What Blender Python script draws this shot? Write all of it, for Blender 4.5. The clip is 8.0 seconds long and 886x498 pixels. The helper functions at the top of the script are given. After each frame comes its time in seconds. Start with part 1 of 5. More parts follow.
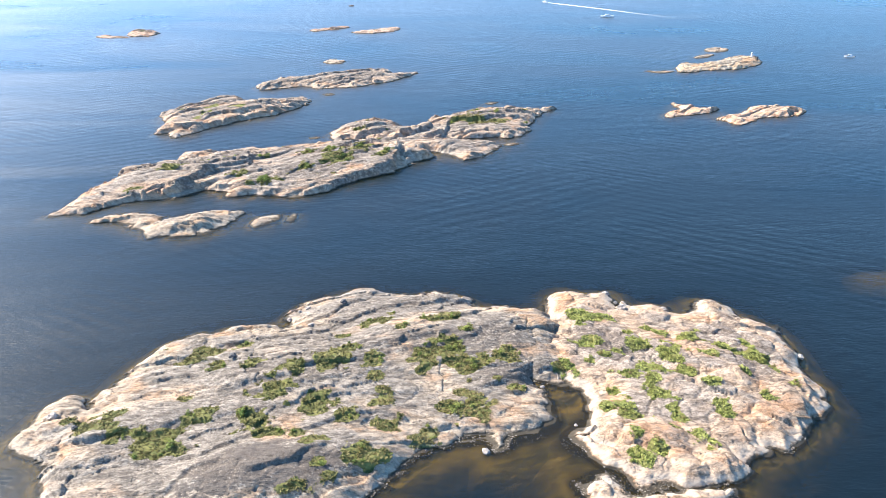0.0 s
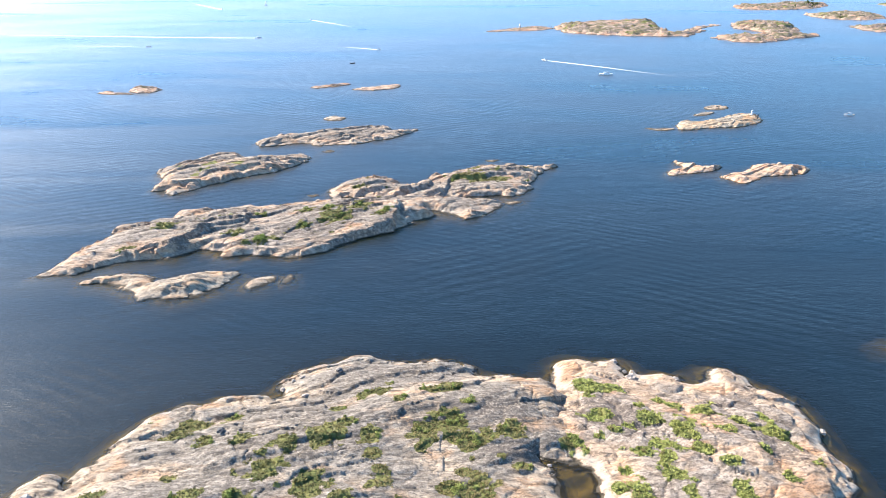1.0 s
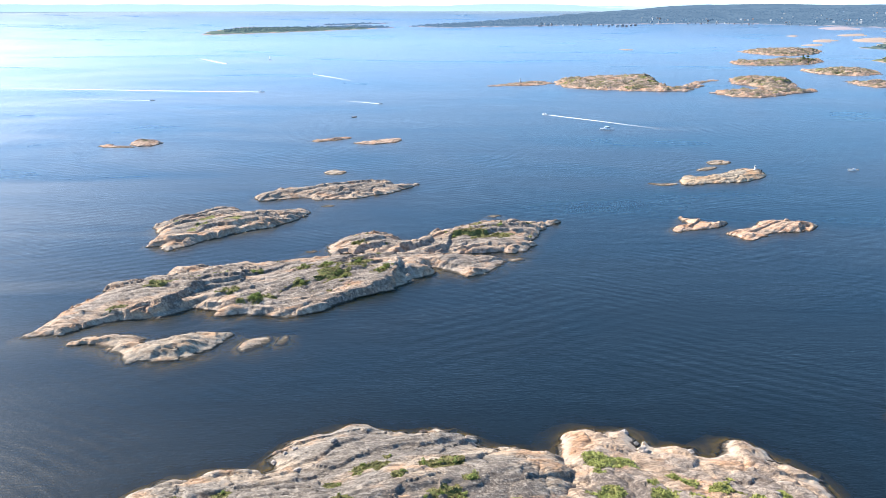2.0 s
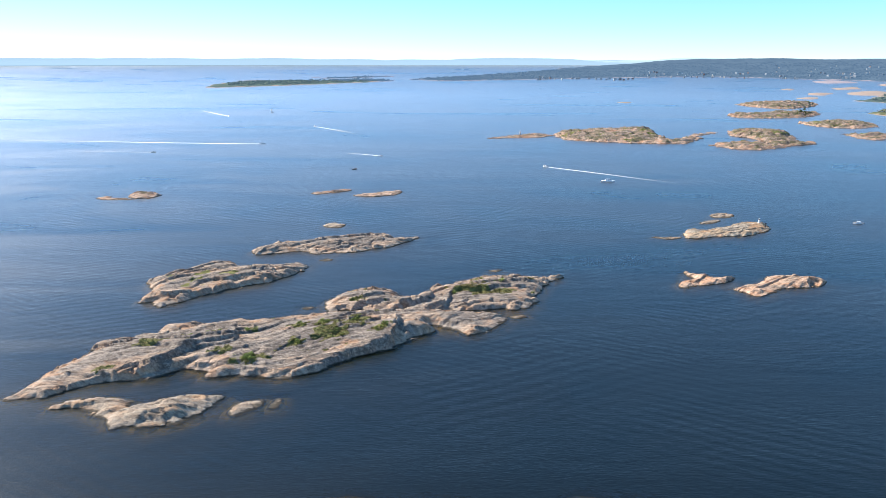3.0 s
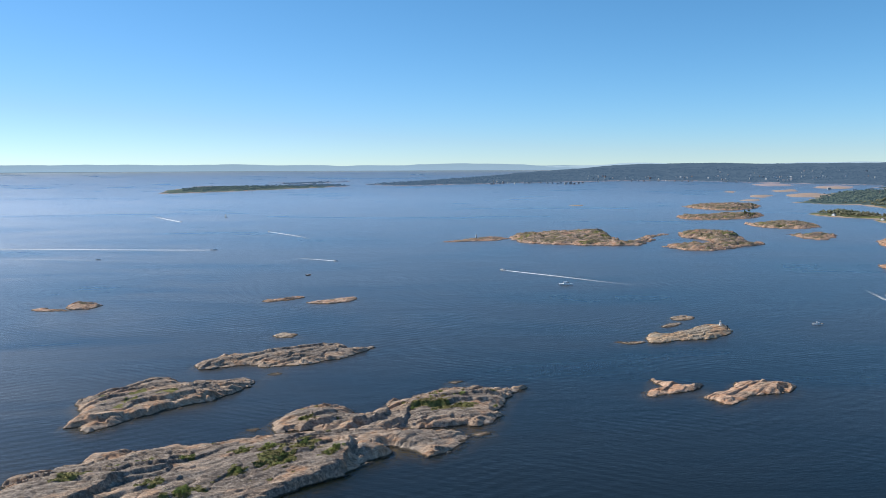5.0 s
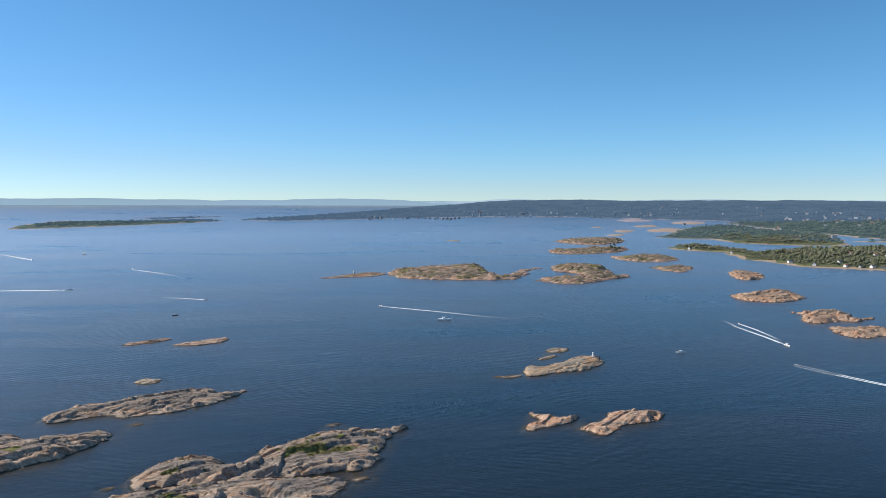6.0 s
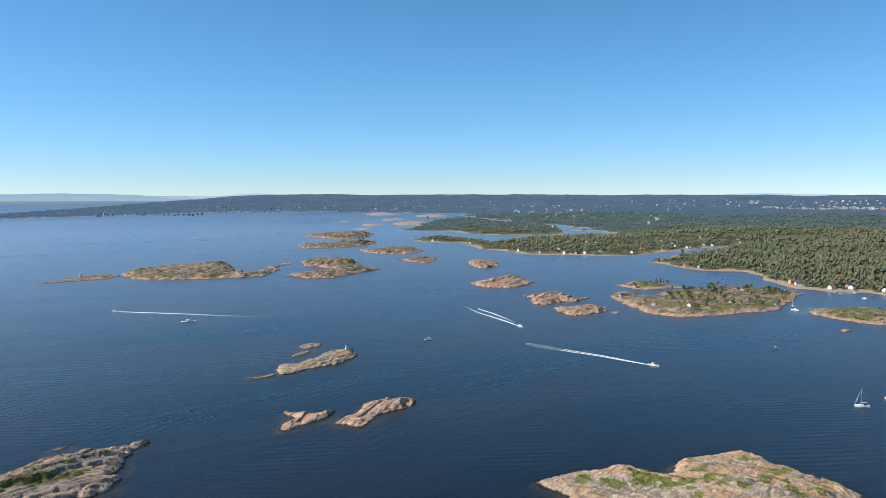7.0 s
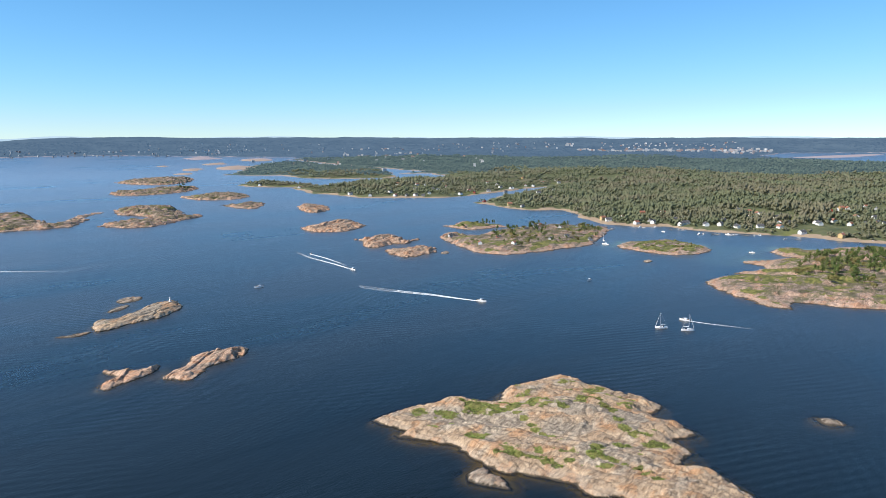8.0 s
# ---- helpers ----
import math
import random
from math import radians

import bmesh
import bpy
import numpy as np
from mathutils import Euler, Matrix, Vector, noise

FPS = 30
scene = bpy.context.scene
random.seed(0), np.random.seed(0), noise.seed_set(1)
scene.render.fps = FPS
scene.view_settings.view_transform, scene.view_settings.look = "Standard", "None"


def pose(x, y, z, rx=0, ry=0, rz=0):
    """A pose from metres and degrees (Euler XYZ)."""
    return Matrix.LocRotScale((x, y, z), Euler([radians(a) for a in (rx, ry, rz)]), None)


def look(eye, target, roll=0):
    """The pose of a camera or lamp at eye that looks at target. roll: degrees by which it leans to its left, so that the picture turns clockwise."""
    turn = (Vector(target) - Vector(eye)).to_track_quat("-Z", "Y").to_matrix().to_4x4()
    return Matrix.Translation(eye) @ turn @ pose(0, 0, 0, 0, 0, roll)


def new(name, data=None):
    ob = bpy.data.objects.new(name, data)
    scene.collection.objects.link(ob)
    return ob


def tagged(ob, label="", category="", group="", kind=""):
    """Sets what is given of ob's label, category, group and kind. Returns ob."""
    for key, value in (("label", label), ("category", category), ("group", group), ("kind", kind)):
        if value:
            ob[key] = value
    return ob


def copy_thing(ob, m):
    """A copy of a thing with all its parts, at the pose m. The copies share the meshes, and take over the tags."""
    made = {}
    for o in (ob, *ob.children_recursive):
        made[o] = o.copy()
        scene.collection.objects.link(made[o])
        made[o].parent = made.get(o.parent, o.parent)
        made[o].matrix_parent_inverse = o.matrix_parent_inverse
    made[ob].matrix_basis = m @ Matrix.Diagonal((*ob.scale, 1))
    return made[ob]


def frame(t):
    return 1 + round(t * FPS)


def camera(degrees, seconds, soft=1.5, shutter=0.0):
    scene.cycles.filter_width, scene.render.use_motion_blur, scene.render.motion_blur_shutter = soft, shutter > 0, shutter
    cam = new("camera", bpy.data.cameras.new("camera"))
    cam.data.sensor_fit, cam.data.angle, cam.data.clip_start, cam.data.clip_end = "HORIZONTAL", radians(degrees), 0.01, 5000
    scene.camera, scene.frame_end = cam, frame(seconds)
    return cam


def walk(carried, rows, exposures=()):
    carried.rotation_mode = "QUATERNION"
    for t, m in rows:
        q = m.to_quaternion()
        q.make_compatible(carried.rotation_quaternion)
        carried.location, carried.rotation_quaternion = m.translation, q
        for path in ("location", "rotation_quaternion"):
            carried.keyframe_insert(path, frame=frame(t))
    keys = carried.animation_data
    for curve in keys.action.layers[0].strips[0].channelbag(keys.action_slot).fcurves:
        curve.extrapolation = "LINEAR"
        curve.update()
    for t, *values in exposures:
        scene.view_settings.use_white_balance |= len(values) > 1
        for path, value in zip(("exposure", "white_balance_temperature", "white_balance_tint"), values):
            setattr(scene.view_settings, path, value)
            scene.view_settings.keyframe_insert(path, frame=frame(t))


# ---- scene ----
# ================= camera =================
cam = camera(62.93, 8.0, soft=0.7)


def aim(x, y, z, yaw, pitch, lean):
    """Camera pose: yaw to the left of north, pitch up, in degrees."""
    a, b = radians(yaw), radians(pitch)
    eye = Vector((x, y, z))
    return look(eye, eye + 100 * Vector((-math.sin(a) * math.cos(b), math.cos(a) * math.cos(b), math.sin(b))), lean)


PATH = [
    (0, aim(-0.00, 0.00, 120.00, 0.000, -26.627, -0.343)),
    (0.5, aim(-0.28, 4.70, 119.97, -0.035, -24.570, -0.271)),
    (1, aim(-0.53, 9.49, 120.00, -0.081, -22.525, -0.182)),
    (1.5, aim(-0.64, 14.33, 120.02, -0.066, -20.513, -0.161)),
    (1.7, aim(-0.70, 16.28, 120.05, -0.047, -19.717, -0.092)),
    (3, aim(-0.96, 29.03, 120.42, -0.040, -14.624, 0.019)),
    (3.5, aim(-0.98, 33.90, 120.49, -0.055, -12.541, 0.049)),
    (4, aim(-0.91, 38.59, 120.52, -0.301, -10.540, 0.132)),
    (4.2, aim(-0.84, 40.33, 120.49, -0.709, -9.731, 0.024)),
    (5.3, aim(-0.20, 49.16, 120.37, -5.167, -5.578, -0.009)),
    (5.5, aim(-0.01, 50.56, 120.38, -6.621, -5.005, 0.177)),
    (6, aim(0.63, 53.49, 120.42, -13.145, -3.791, 0.140)),
    (6.5, aim(1.07, 55.63, 120.37, -23.284, -3.680, 0.067)),
    (7, aim(1.22, 56.85, 120.12, -32.825, -4.199, -0.020)),
    (7.5, aim(1.32, 57.41, 119.85, -39.844, -6.398, -0.086)),
    (8, aim(1.33, 57.63, 119.62, -46.210, -8.659, -0.046)),
]
walk(cam, PATH, exposures=[(0.0, 1.5), (1.5, 1.3), (2.8, 0.88), (4.0, 0.42), (5.5, 0.03), (6.5, 0.07), (8.0, 0.36)])

# ================= world, sun =================
SUN_LEFT, SUN_UP = 64.0, 41.0          # degrees left of north, degrees above the horizon
world = bpy.data.worlds.new("sky")
scene.world = world
world.use_nodes = True
wn = world.node_tree
sky = wn.nodes.new("ShaderNodeTexSky")
sky.sky_type = "NISHITA"
sky.sun_disc = False
sky.sun_elevation, sky.sun_rotation = radians(SUN_UP), radians(-SUN_LEFT)
sky.altitude, sky.air_density, sky.dust_density, sky.ozone_density = 100, 0.68, 0.0, 5.0
wn.nodes["Background"].inputs["Strength"].default_value = 0.14
tint = wn.nodes.new("ShaderNodeMix")
tint.data_type, tint.blend_type = "RGBA", "MULTIPLY"
tint.inputs[0].default_value = 1.0
grey_sky = wn.nodes.new("ShaderNodeRGBToBW")
wn.links.new(sky.outputs[0], grey_sky.inputs[0])
near_horizon = wn.nodes.new("ShaderNodeMapRange")
near_horizon.inputs[1].default_value, near_horizon.inputs[2].default_value = 2.2, 6.0
wn.links.new(grey_sky.outputs[0], near_horizon.inputs[0])
air = wn.nodes.new("ShaderNodeMix")          # clear northern summer air: teal overhead, milky low down
air.data_type = "RGBA"
air.inputs[6].default_value, air.inputs[7].default_value = (*(0.63, 0.99, 1.02), 1), (*(0.68, 0.77, 0.825), 1)
wn.links.new(near_horizon.outputs[0], air.inputs[0])
wn.links.new(air.outputs[2], tint.inputs[7])
wn.links.new(sky.outputs[0], tint.inputs[6])
wn.links.new(tint.outputs[2], wn.nodes["Background"].inputs[0])

sun = bpy.data.lights.new("sun", "SUN")
sun.energy, sun.angle, sun.color = 5.0, radians(0.53), (1.0, 0.92, 0.81)
a, b = radians(SUN_LEFT), radians(SUN_UP)
sun_ob = new("sun", sun)
sun_ob.matrix_world = look((-math.sin(a) * math.cos(b) * 900, math.cos(a) * math.cos(b) * 900, math.sin(b) * 900), (0, 0, 0))

# ================= number noise =================


def hash2(ix, iy, s):
    h = (ix.astype(np.int64) * 374761393 + iy.astype(np.int64) * 668265263 + int(s) * 974711) & 0xFFFFFFFF
    h = ((h ^ (h >> 13)) * 1274126177) & 0xFFFFFFFF
    return ((h ^ (h >> 16)) & 0xFFFF) / 65535.0


def vnoise(x, y, s):
    ix, iy = np.floor(x), np.floor(y)
    fx, fy = x - ix, y - iy
    fx, fy = fx * fx * fx * (fx * (fx * 6 - 15) + 10), fy * fy * fy * (fy * (fy * 6 - 15) + 10)
    p, q = hash2(ix, iy, s), hash2(ix + 1, iy, s)
    r, t = hash2(ix, iy + 1, s), hash2(ix + 1, iy + 1, s)
    return ((p + (q - p) * fx) * (1 - fy) + (r + (t - r) * fx) * fy) * 2 - 1


def fbm(x, y, s, octaves=4):
    v, amp = 0 * x, 0.55
    for k in range(octaves):
        v = v + amp * vnoise(x, y, s + 17 * k)
        x, y, amp = x * 2.03 + 5.2, y * 2.03 + 1.7, amp * 0.5
    return v


def cells(x, y, s):
    """Nearest and second distance of scattered cell points, the cell's own number, and a tilted plane over the cell."""
    ix, iy = np.floor(x), np.floor(y)
    f1, f2, who, lean, own = x * 0 + 9, x * 0 + 9, x * 0, x * 0, x * 0
    for dx in (-1, 0, 1):
        for dy in (-1, 0, 1):
            cx, cy = ix + dx, iy + dy
            ex, ey = cx + hash2(cx, cy, s) - x, cy + hash2(cx, cy, s + 7) - y
            d = np.hypot(ex, ey)
            near = d < f1
            f2 = np.where(near, f1, np.minimum(f2, d))
            who = np.where(near, hash2(cx, cy, s + 31), who)
            lean = np.where(near, ex * (hash2(cx, cy, s + 41) - 0.5) + ey * (hash2(cx, cy, s + 43) - 0.6), lean)
            own = np.where(near, cx * 5003 + cy, own)
            f1 = np.where(near, d, f1)
    return f1, f2, who, lean, own


def ease(v, lo, hi):
    t = np.clip((v - lo) / (hi - lo), 0, 1)
    return t * t * (3 - 2 * t)


def rounded(points, cuts=3):
    """A closed smooth line through plan points."""
    p = np.array(points, float)
    a, b, c, d = np.roll(p, 1, 0), p, np.roll(p, -1, 0), np.roll(p, -2, 0)
    out = []
    for k in range(cuts):
        t = k / cuts
        out.append(0.5 * (2 * b + (c - a) * t + (2 * a - 5 * b + 4 * c - d) * t * t + (3 * b - a - 3 * c + d) * t ** 3))
    return np.stack(out, 1).reshape(-1, 2)


def shore_distance(line, x, y):
    """Distance to a closed line, positive inside."""
    best, odd = x * 0 + 1e9, np.zeros(x.shape, bool)
    for (x0, y0), (x1, y1) in zip(line, np.roll(line, -1, 0)):
        ex, ey = x1 - x0, y1 - y0
        t = np.clip(((x - x0) * ex + (y - y0) * ey) / (ex * ex + ey * ey + 1e-9), 0, 1)
        best = np.minimum(best, (x - x0 - t * ex) ** 2 + (y - y0 - t * ey) ** 2)
        if y0 != y1:
            odd ^= ((y0 > y) != (y1 > y)) & (x < x0 + (y - y0) * ex / ey)
    return np.where(odd, 1, -1) * np.sqrt(best)


def lines_distance(lines, x, y, pad=200.0):
    """Greatest shore distance over several small closed lines; far from a line it counts as pad outside."""
    best = x * 0 - pad
    for line in lines:
        (x0, y0), (x1, y1) = line.min(0) - pad, line.max(0) + pad
        m = (x > x0) & (x < x1) & (y > y0) & (y < y1)
        if m.any():
            best[m] = np.maximum(best[m], shore_distance(line, x[m], y[m]))
    return best


# ================= materials =================


class Nodes:
    """Short hand for node materials."""

    def __init__(self, name):
        self.mat = bpy.data.materials.new(name)
        self.mat.use_nodes = True
        self.tree = self.mat.node_tree
        self.bsdf = self.tree.nodes["Principled BSDF"]
        self.out = self.tree.nodes["Material Output"]
        self.where = self.tree.nodes.new("ShaderNodeNewGeometry").outputs["Position"]

    def add(self, kind, **inputs):
        n = self.tree.nodes.new("ShaderNode" + kind)
        for key, value in inputs.items():
            self.put(n.inputs[key.replace("_", " ")], value)
        return n

    def put(self, socket, value):
        if isinstance(value, bpy.types.NodeSocket):
            self.tree.links.new(value, socket)
        else:
            socket.default_value = value

    def noise(self, scale, detail=4.0, rough=0.55, stretch=(1, 1, 1), turn=0.0, warp=0.0):
        m = self.add("Mapping", Vector=self.where, Scale=stretch, Rotation=(0, 0, turn))
        return self.add("TexNoise", Vector=m.outputs[0], Scale=scale, Detail=detail, Roughness=rough, Distortion=warp).outputs["Fac"]

    def ramp(self, fac, *stops):
        n = self.add("ValToRGB", Fac=fac)
        e = n.color_ramp.elements
        while len(e) < len(stops):
            e.new(0.5)
        for k, (p, col) in enumerate(stops):
            e[k].position, e[k].color = p, (*col, 1) if isinstance(col, tuple) else (col, col, col, 1)
        return n.outputs[0]

    def mix(self, fac, a, b, how="MIX"):
        n = self.tree.nodes.new("ShaderNodeMix")
        n.data_type, n.blend_type = "RGBA", how
        self.put(n.inputs[0], fac)
        self.put(n.inputs[6], a if isinstance(a, bpy.types.NodeSocket) else (*a, 1))
        self.put(n.inputs[7], b if isinstance(b, bpy.types.NodeSocket) else (*b, 1))
        return n.outputs[2]

    def math(self, how, a, b=0.0, clamp=False):
        n = self.tree.nodes.new("ShaderNodeMath")
        n.operation, n.use_clamp = how, clamp
        self.put(n.inputs[0], a)
        self.put(n.inputs[1], b)
        return n.outputs[0]

    def attr(self, name):
        n = self.tree.nodes.new("ShaderNodeAttribute")
        n.attribute_name = name
        return n.outputs["Fac"]

    def bump(self, height, strength=0.5, distance=1.0, after=None):
        n = self.add("Bump", Height=height, Strength=strength, Distance=distance)
        if after is not None:
            self.put(n.inputs["Normal"], after)
        return n.outputs[0]

    def finish(self, color, rough=0.8, normal=None, metal=0.0, spec=0.3):
        self.put(self.bsdf.inputs["Base Color"], color if isinstance(color, bpy.types.NodeSocket) else (*color, 1))
        self.put(self.bsdf.inputs["Roughness"], rough)
        self.put(self.bsdf.inputs["Metallic"], metal)
        self.put(self.bsdf.inputs["Specular IOR Level"], spec)
        if normal is not None:
            self.put(self.bsdf.inputs["Normal"], normal)
        return self.mat


def rock_material(name, warm, grey, strike, mottle=0.0, rim=0.5, open_joints=1.0):
    """Bare glaciated granite: warm near the shore, grey with lichen inland, bleached above a dark wet waterline."""
    n = Nodes(name)
    t = radians(-strike)
    inland, tone = n.attr("inland"), n.attr("tone")
    big = n.noise(0.05, 4, 0.55, (1, 1.9, 1), t)
    mid = n.noise(0.33, 5, 0.6, (1, 1.8, 1), t)
    fine = n.noise(1.7, 6, 0.68)
    grain = n.noise(7.0, 3, 0.7)
    # warm rock: cream with rusty pink fields
    col_w = n.mix(n.ramp(mid, (0.4, 0.0), (0.62, 1.0)), tuple(c * 0.78 for c in warm), tuple(min(1, c * k) for c, k in zip(warm, (1.1, 1.15, 1.2))))
    col_w = n.mix(n.ramp(n.noise(0.09, 5, 0.6, (1, 1.5, 1), t, 0.4), (0.5, 0.0), (0.6, 0.75)), col_w, (warm[0] * 0.98, warm[1] * 0.76, warm[2] * 0.6))
    # grey rock: paler and darker beds
    col_g = n.mix(n.ramp(mid, (0.4, 0.0), (0.62, 1.0)), tuple(c * 0.7 for c in grey), tuple(c * 1.25 for c in grey))
    edge = n.math("ADD", n.math("SUBTRACT", inland, n.math("MULTIPLY", tone, 0.25)), n.math("MULTIPLY", n.math("SUBTRACT", big, 0.5), 3.0))
    col = n.mix(n.ramp(edge, (0.28, 0.0), (0.66, 1.0)), col_w, col_g)
    # long weathering streaks along the beds
    streak = n.noise(0.2, 5, 0.65, (1, 4.2, 1), t, 0.5)
    col = n.mix(n.ramp(streak, (0.4, 1.0), (0.5, 0.0)), col, n.mix(1.0, col, (0.58, 0.565, 0.56), "MULTIPLY"))
    # dark lichen: small blotches inland, whole faces where the tone is low
    blotch = n.math("ADD", n.noise(0.8, 6, 0.72, (1, 1.7, 1), t), n.math("MULTIPLY", n.math("SUBTRACT", inland, 0.6), 0.1))
    blotch = n.math("SUBTRACT", blotch, n.math("MULTIPLY", tone, 0.2))
    col = n.mix(n.ramp(blotch, (0.52, 0.0), (0.6, 0.85)), col, (grey[0] * 0.42, grey[1] * 0.4, grey[2] * 0.41))
    col = n.mix(n.ramp(n.math("ADD", fine, n.math("MULTIPLY", n.math("SUBTRACT", big, 0.5), 0.5)), (0.6, 0.0), (0.7, 0.5)), col, tuple(min(1, c * 1.5) for c in grey))
    pick = n.tree.nodes.new("ShaderNodeObjectInfo").outputs["Random"]
    col = n.mix(1.0, col, n.ramp(pick, (0.0, (0.87, 0.86, 0.86)), (1.0, (1.07, 1.06, 1.05))), "MULTIPLY")
    col = n.mix(1.0, col, n.ramp(fine, (0.36, (0.7, 0.69, 0.68)), (0.46, (1.0, 1.0, 1.0)), (0.64, (1.14, 1.14, 1.13))), "MULTIPLY")
    col = n.mix(1.0, col, n.ramp(grain, (0.38, (0.72, 0.72, 0.72)), (0.62, (1.18, 1.18, 1.18))), "MULTIPLY")
    if mottle:
        # dark heather and lichen in broad patches on the backs
        heath = n.math("MULTIPLY", n.ramp(n.noise(0.06, 6, 0.75, (1, 2.2, 1), t, 0.5), (0.45, 0.0), (0.53, 1.0)), n.ramp(edge, (0.25, mottle * 0.3), (0.65, min(1.0, mottle * 1.8))))
        col = n.mix(heath, col, n.mix(mid, (0.075, 0.072, 0.04), (0.17, 0.15, 0.075)))
    # open joints: long ones along the beds, shorter ones across, each fading in and out
    crack = None
    for stretch, turn, scale, width in (((1, 5.5, 1), t, 0.075, 0.02), ((1, 3.4, 1), t + 1.25, 0.065, 0.013), ((1, 6.0, 1), t - 0.1, 0.24, 0.042)):
        m = n.add("Mapping", Vector=n.where, Scale=stretch, Rotation=(0, 0, turn))
        warp = n.add("TexNoise", Vector=m.outputs[0], Scale=0.3, Detail=5.0)
        far = n.add("VectorMath", Vector=warp.outputs["Color"])
        far.operation = "MULTIPLY_ADD"
        far.inputs[1].default_value = (3.2, 3.2, 0)
        n.put(far.inputs[2], m.outputs[0])
        v = n.add("TexVoronoi", Vector=far.outputs[0], Scale=scale)
        v.feature = "DISTANCE_TO_EDGE"
        v.voronoi_dimensions = "2D"
        gap = n.math("MULTIPLY", n.ramp(v.outputs["Distance"], (0.0, 1.0), (width * open_joints, 0.0)), n.ramp(n.noise(0.16, 4, 0.6, (1, 1, 1), turn + 2), (0.5, 0.0), (0.6, 1.0)))
        crack = gap if crack is None else n.math("MAXIMUM", crack, gap)
    col = n.mix(n.math("MULTIPLY", crack, 0.6), col, (0.075, 0.064, 0.054))
    # moss, grass and thin turf
    green = n.math("ADD", n.attr("green"), n.math("MULTIPLY", n.math("SUBTRACT", fine, 0.5), 1.1))
    turf = n.mix(n.ramp(n.noise(0.25, 5, 0.65), (0.42, 0.0), (0.58, 1.0)), (0.085, 0.095, 0.028), (0.2, 0.19, 0.062))
    col = n.mix(n.ramp(green, (0.45, 0.0), (0.62, 1.0)), col, turf)
    # bleached rim, and black algae under it
    z = n.add("SeparateXYZ", Vector=n.where).outputs["Z"]
    level = n.math("ADD", z, n.math("MULTIPLY", n.math("SUBTRACT", mid, 0.5), 1.6))
    col = n.mix(n.math("MULTIPLY", n.ramp(n.math("MULTIPLY", level, 0.4), (0.16, 0.0), (0.28, 1.0), (0.46, 1.0), (0.7, 0.0)), rim), col, (0.46, 0.405, 0.34))
    wet = n.math("ADD", z, n.math("MULTIPLY", n.math("SUBTRACT", mid, 0.5), 0.9))
    col = n.mix(n.ramp(wet, (0.2, 0.94), (0.52, 0.0)), col, (0.05, 0.042, 0.03))
    col = n.mix(n.ramp(n.math("MULTIPLY", z, -1.0), (0.25, 0.0), (0.7, 1.0)), col, n.mix(mid, (0.33, 0.25, 0.11), (0.52, 0.4, 0.19)))
    dry = n.ramp(z, (0.0, 0.0), (0.4, 1.0))
    relief = n.math("SUBTRACT", n.math("MULTIPLY", n.noise(0.42, 5, 0.62, (1, 2.4, 1), t), 0.7), n.math("MULTIPLY", crack, 0.2))
    normal = n.bump(n.math("MULTIPLY", relief, dry), 0.75, 1.0)
    normal = n.bump(fine, 0.6, 0.2, normal)
    normal = n.bump(grain, 0.5, 0.05, normal)
    return n.finish(col, 0.85, normal, 0, 0.25)


ROCK = rock_material("granite", (0.43, 0.335, 0.245), (0.278, 0.24, 0.2), 14, rim=0.15)
ROCK_LONG = rock_material("dark_granite", (0.5, 0.365, 0.262), (0.312, 0.262, 0.217), 24, rim=0.1, open_joints=1.8)
ROCK_EAST = rock_material("rosy_granite", (0.47, 0.34, 0.238), (0.33, 0.272, 0.222), -35, rim=0.55)
ROCK_PINK = rock_material("pink_granite", (0.5, 0.36, 0.235), (0.41, 0.345, 0.265), -68, rim=0.2, open_joints=1.5)
ROCK_FAR = rock_material("granite_far", (0.53, 0.36, 0.265), (0.39, 0.3, 0.24), 35, 0.5, rim=0.1, open_joints=2.5)
ROCK_RED = rock_material("red_granite", (0.58, 0.385, 0.265), (0.44, 0.34, 0.26), 20, 0.15, rim=0.05, open_joints=2.5)


def leaf_material(name, dark, light, rough=0.6):
    n = Nodes(name)
    pick = n.tree.nodes.new("ShaderNodeObjectInfo").outputs["Random"]
    isle = n.tree.nodes.new("ShaderNodeNewGeometry").outputs["Random Per Island"]
    col = n.mix(n.math("ADD", n.math("MULTIPLY", isle, 0.65), n.math("MULTIPLY", pick, 0.35)), dark, light)
    col = n.mix(n.ramp(n.noise(0.006, 5), (0.42, 0.0), (0.62, 0.7)), col, (light[0] * 1.15, light[1] * 0.9, light[2] * 1.1))
    n.finish(col, rough, None, 0, 0.2)
    n.bsdf.inputs["Transmission Weight"].default_value = 0.0
    n.bsdf.inputs["Subsurface Weight"].default_value = 0.0
    return n.mat


LEAF = leaf_material("shrub_leaves", (0.12, 0.165, 0.036), (0.31, 0.36, 0.09))
LEAF_DRY = leaf_material("heath_leaves", (0.11, 0.108, 0.036), (0.25, 0.225, 0.08))
NEEDLE = leaf_material("pine_needles", (0.05, 0.085, 0.022), (0.14, 0.18, 0.05))
FOREST = leaf_material("forest_canopy", (0.08, 0.098, 0.056), (0.155, 0.17, 0.095))


def bark_material():
    n = Nodes("bark")
    f = n.noise(6, 4, 0.6, (1, 1, 0.2))
    return n.finish(n.mix(f, (0.07, 0.05, 0.035), (0.2, 0.14, 0.09)), 0.9, n.bump(f, 0.6, 0.05))


BARK = bark_material()


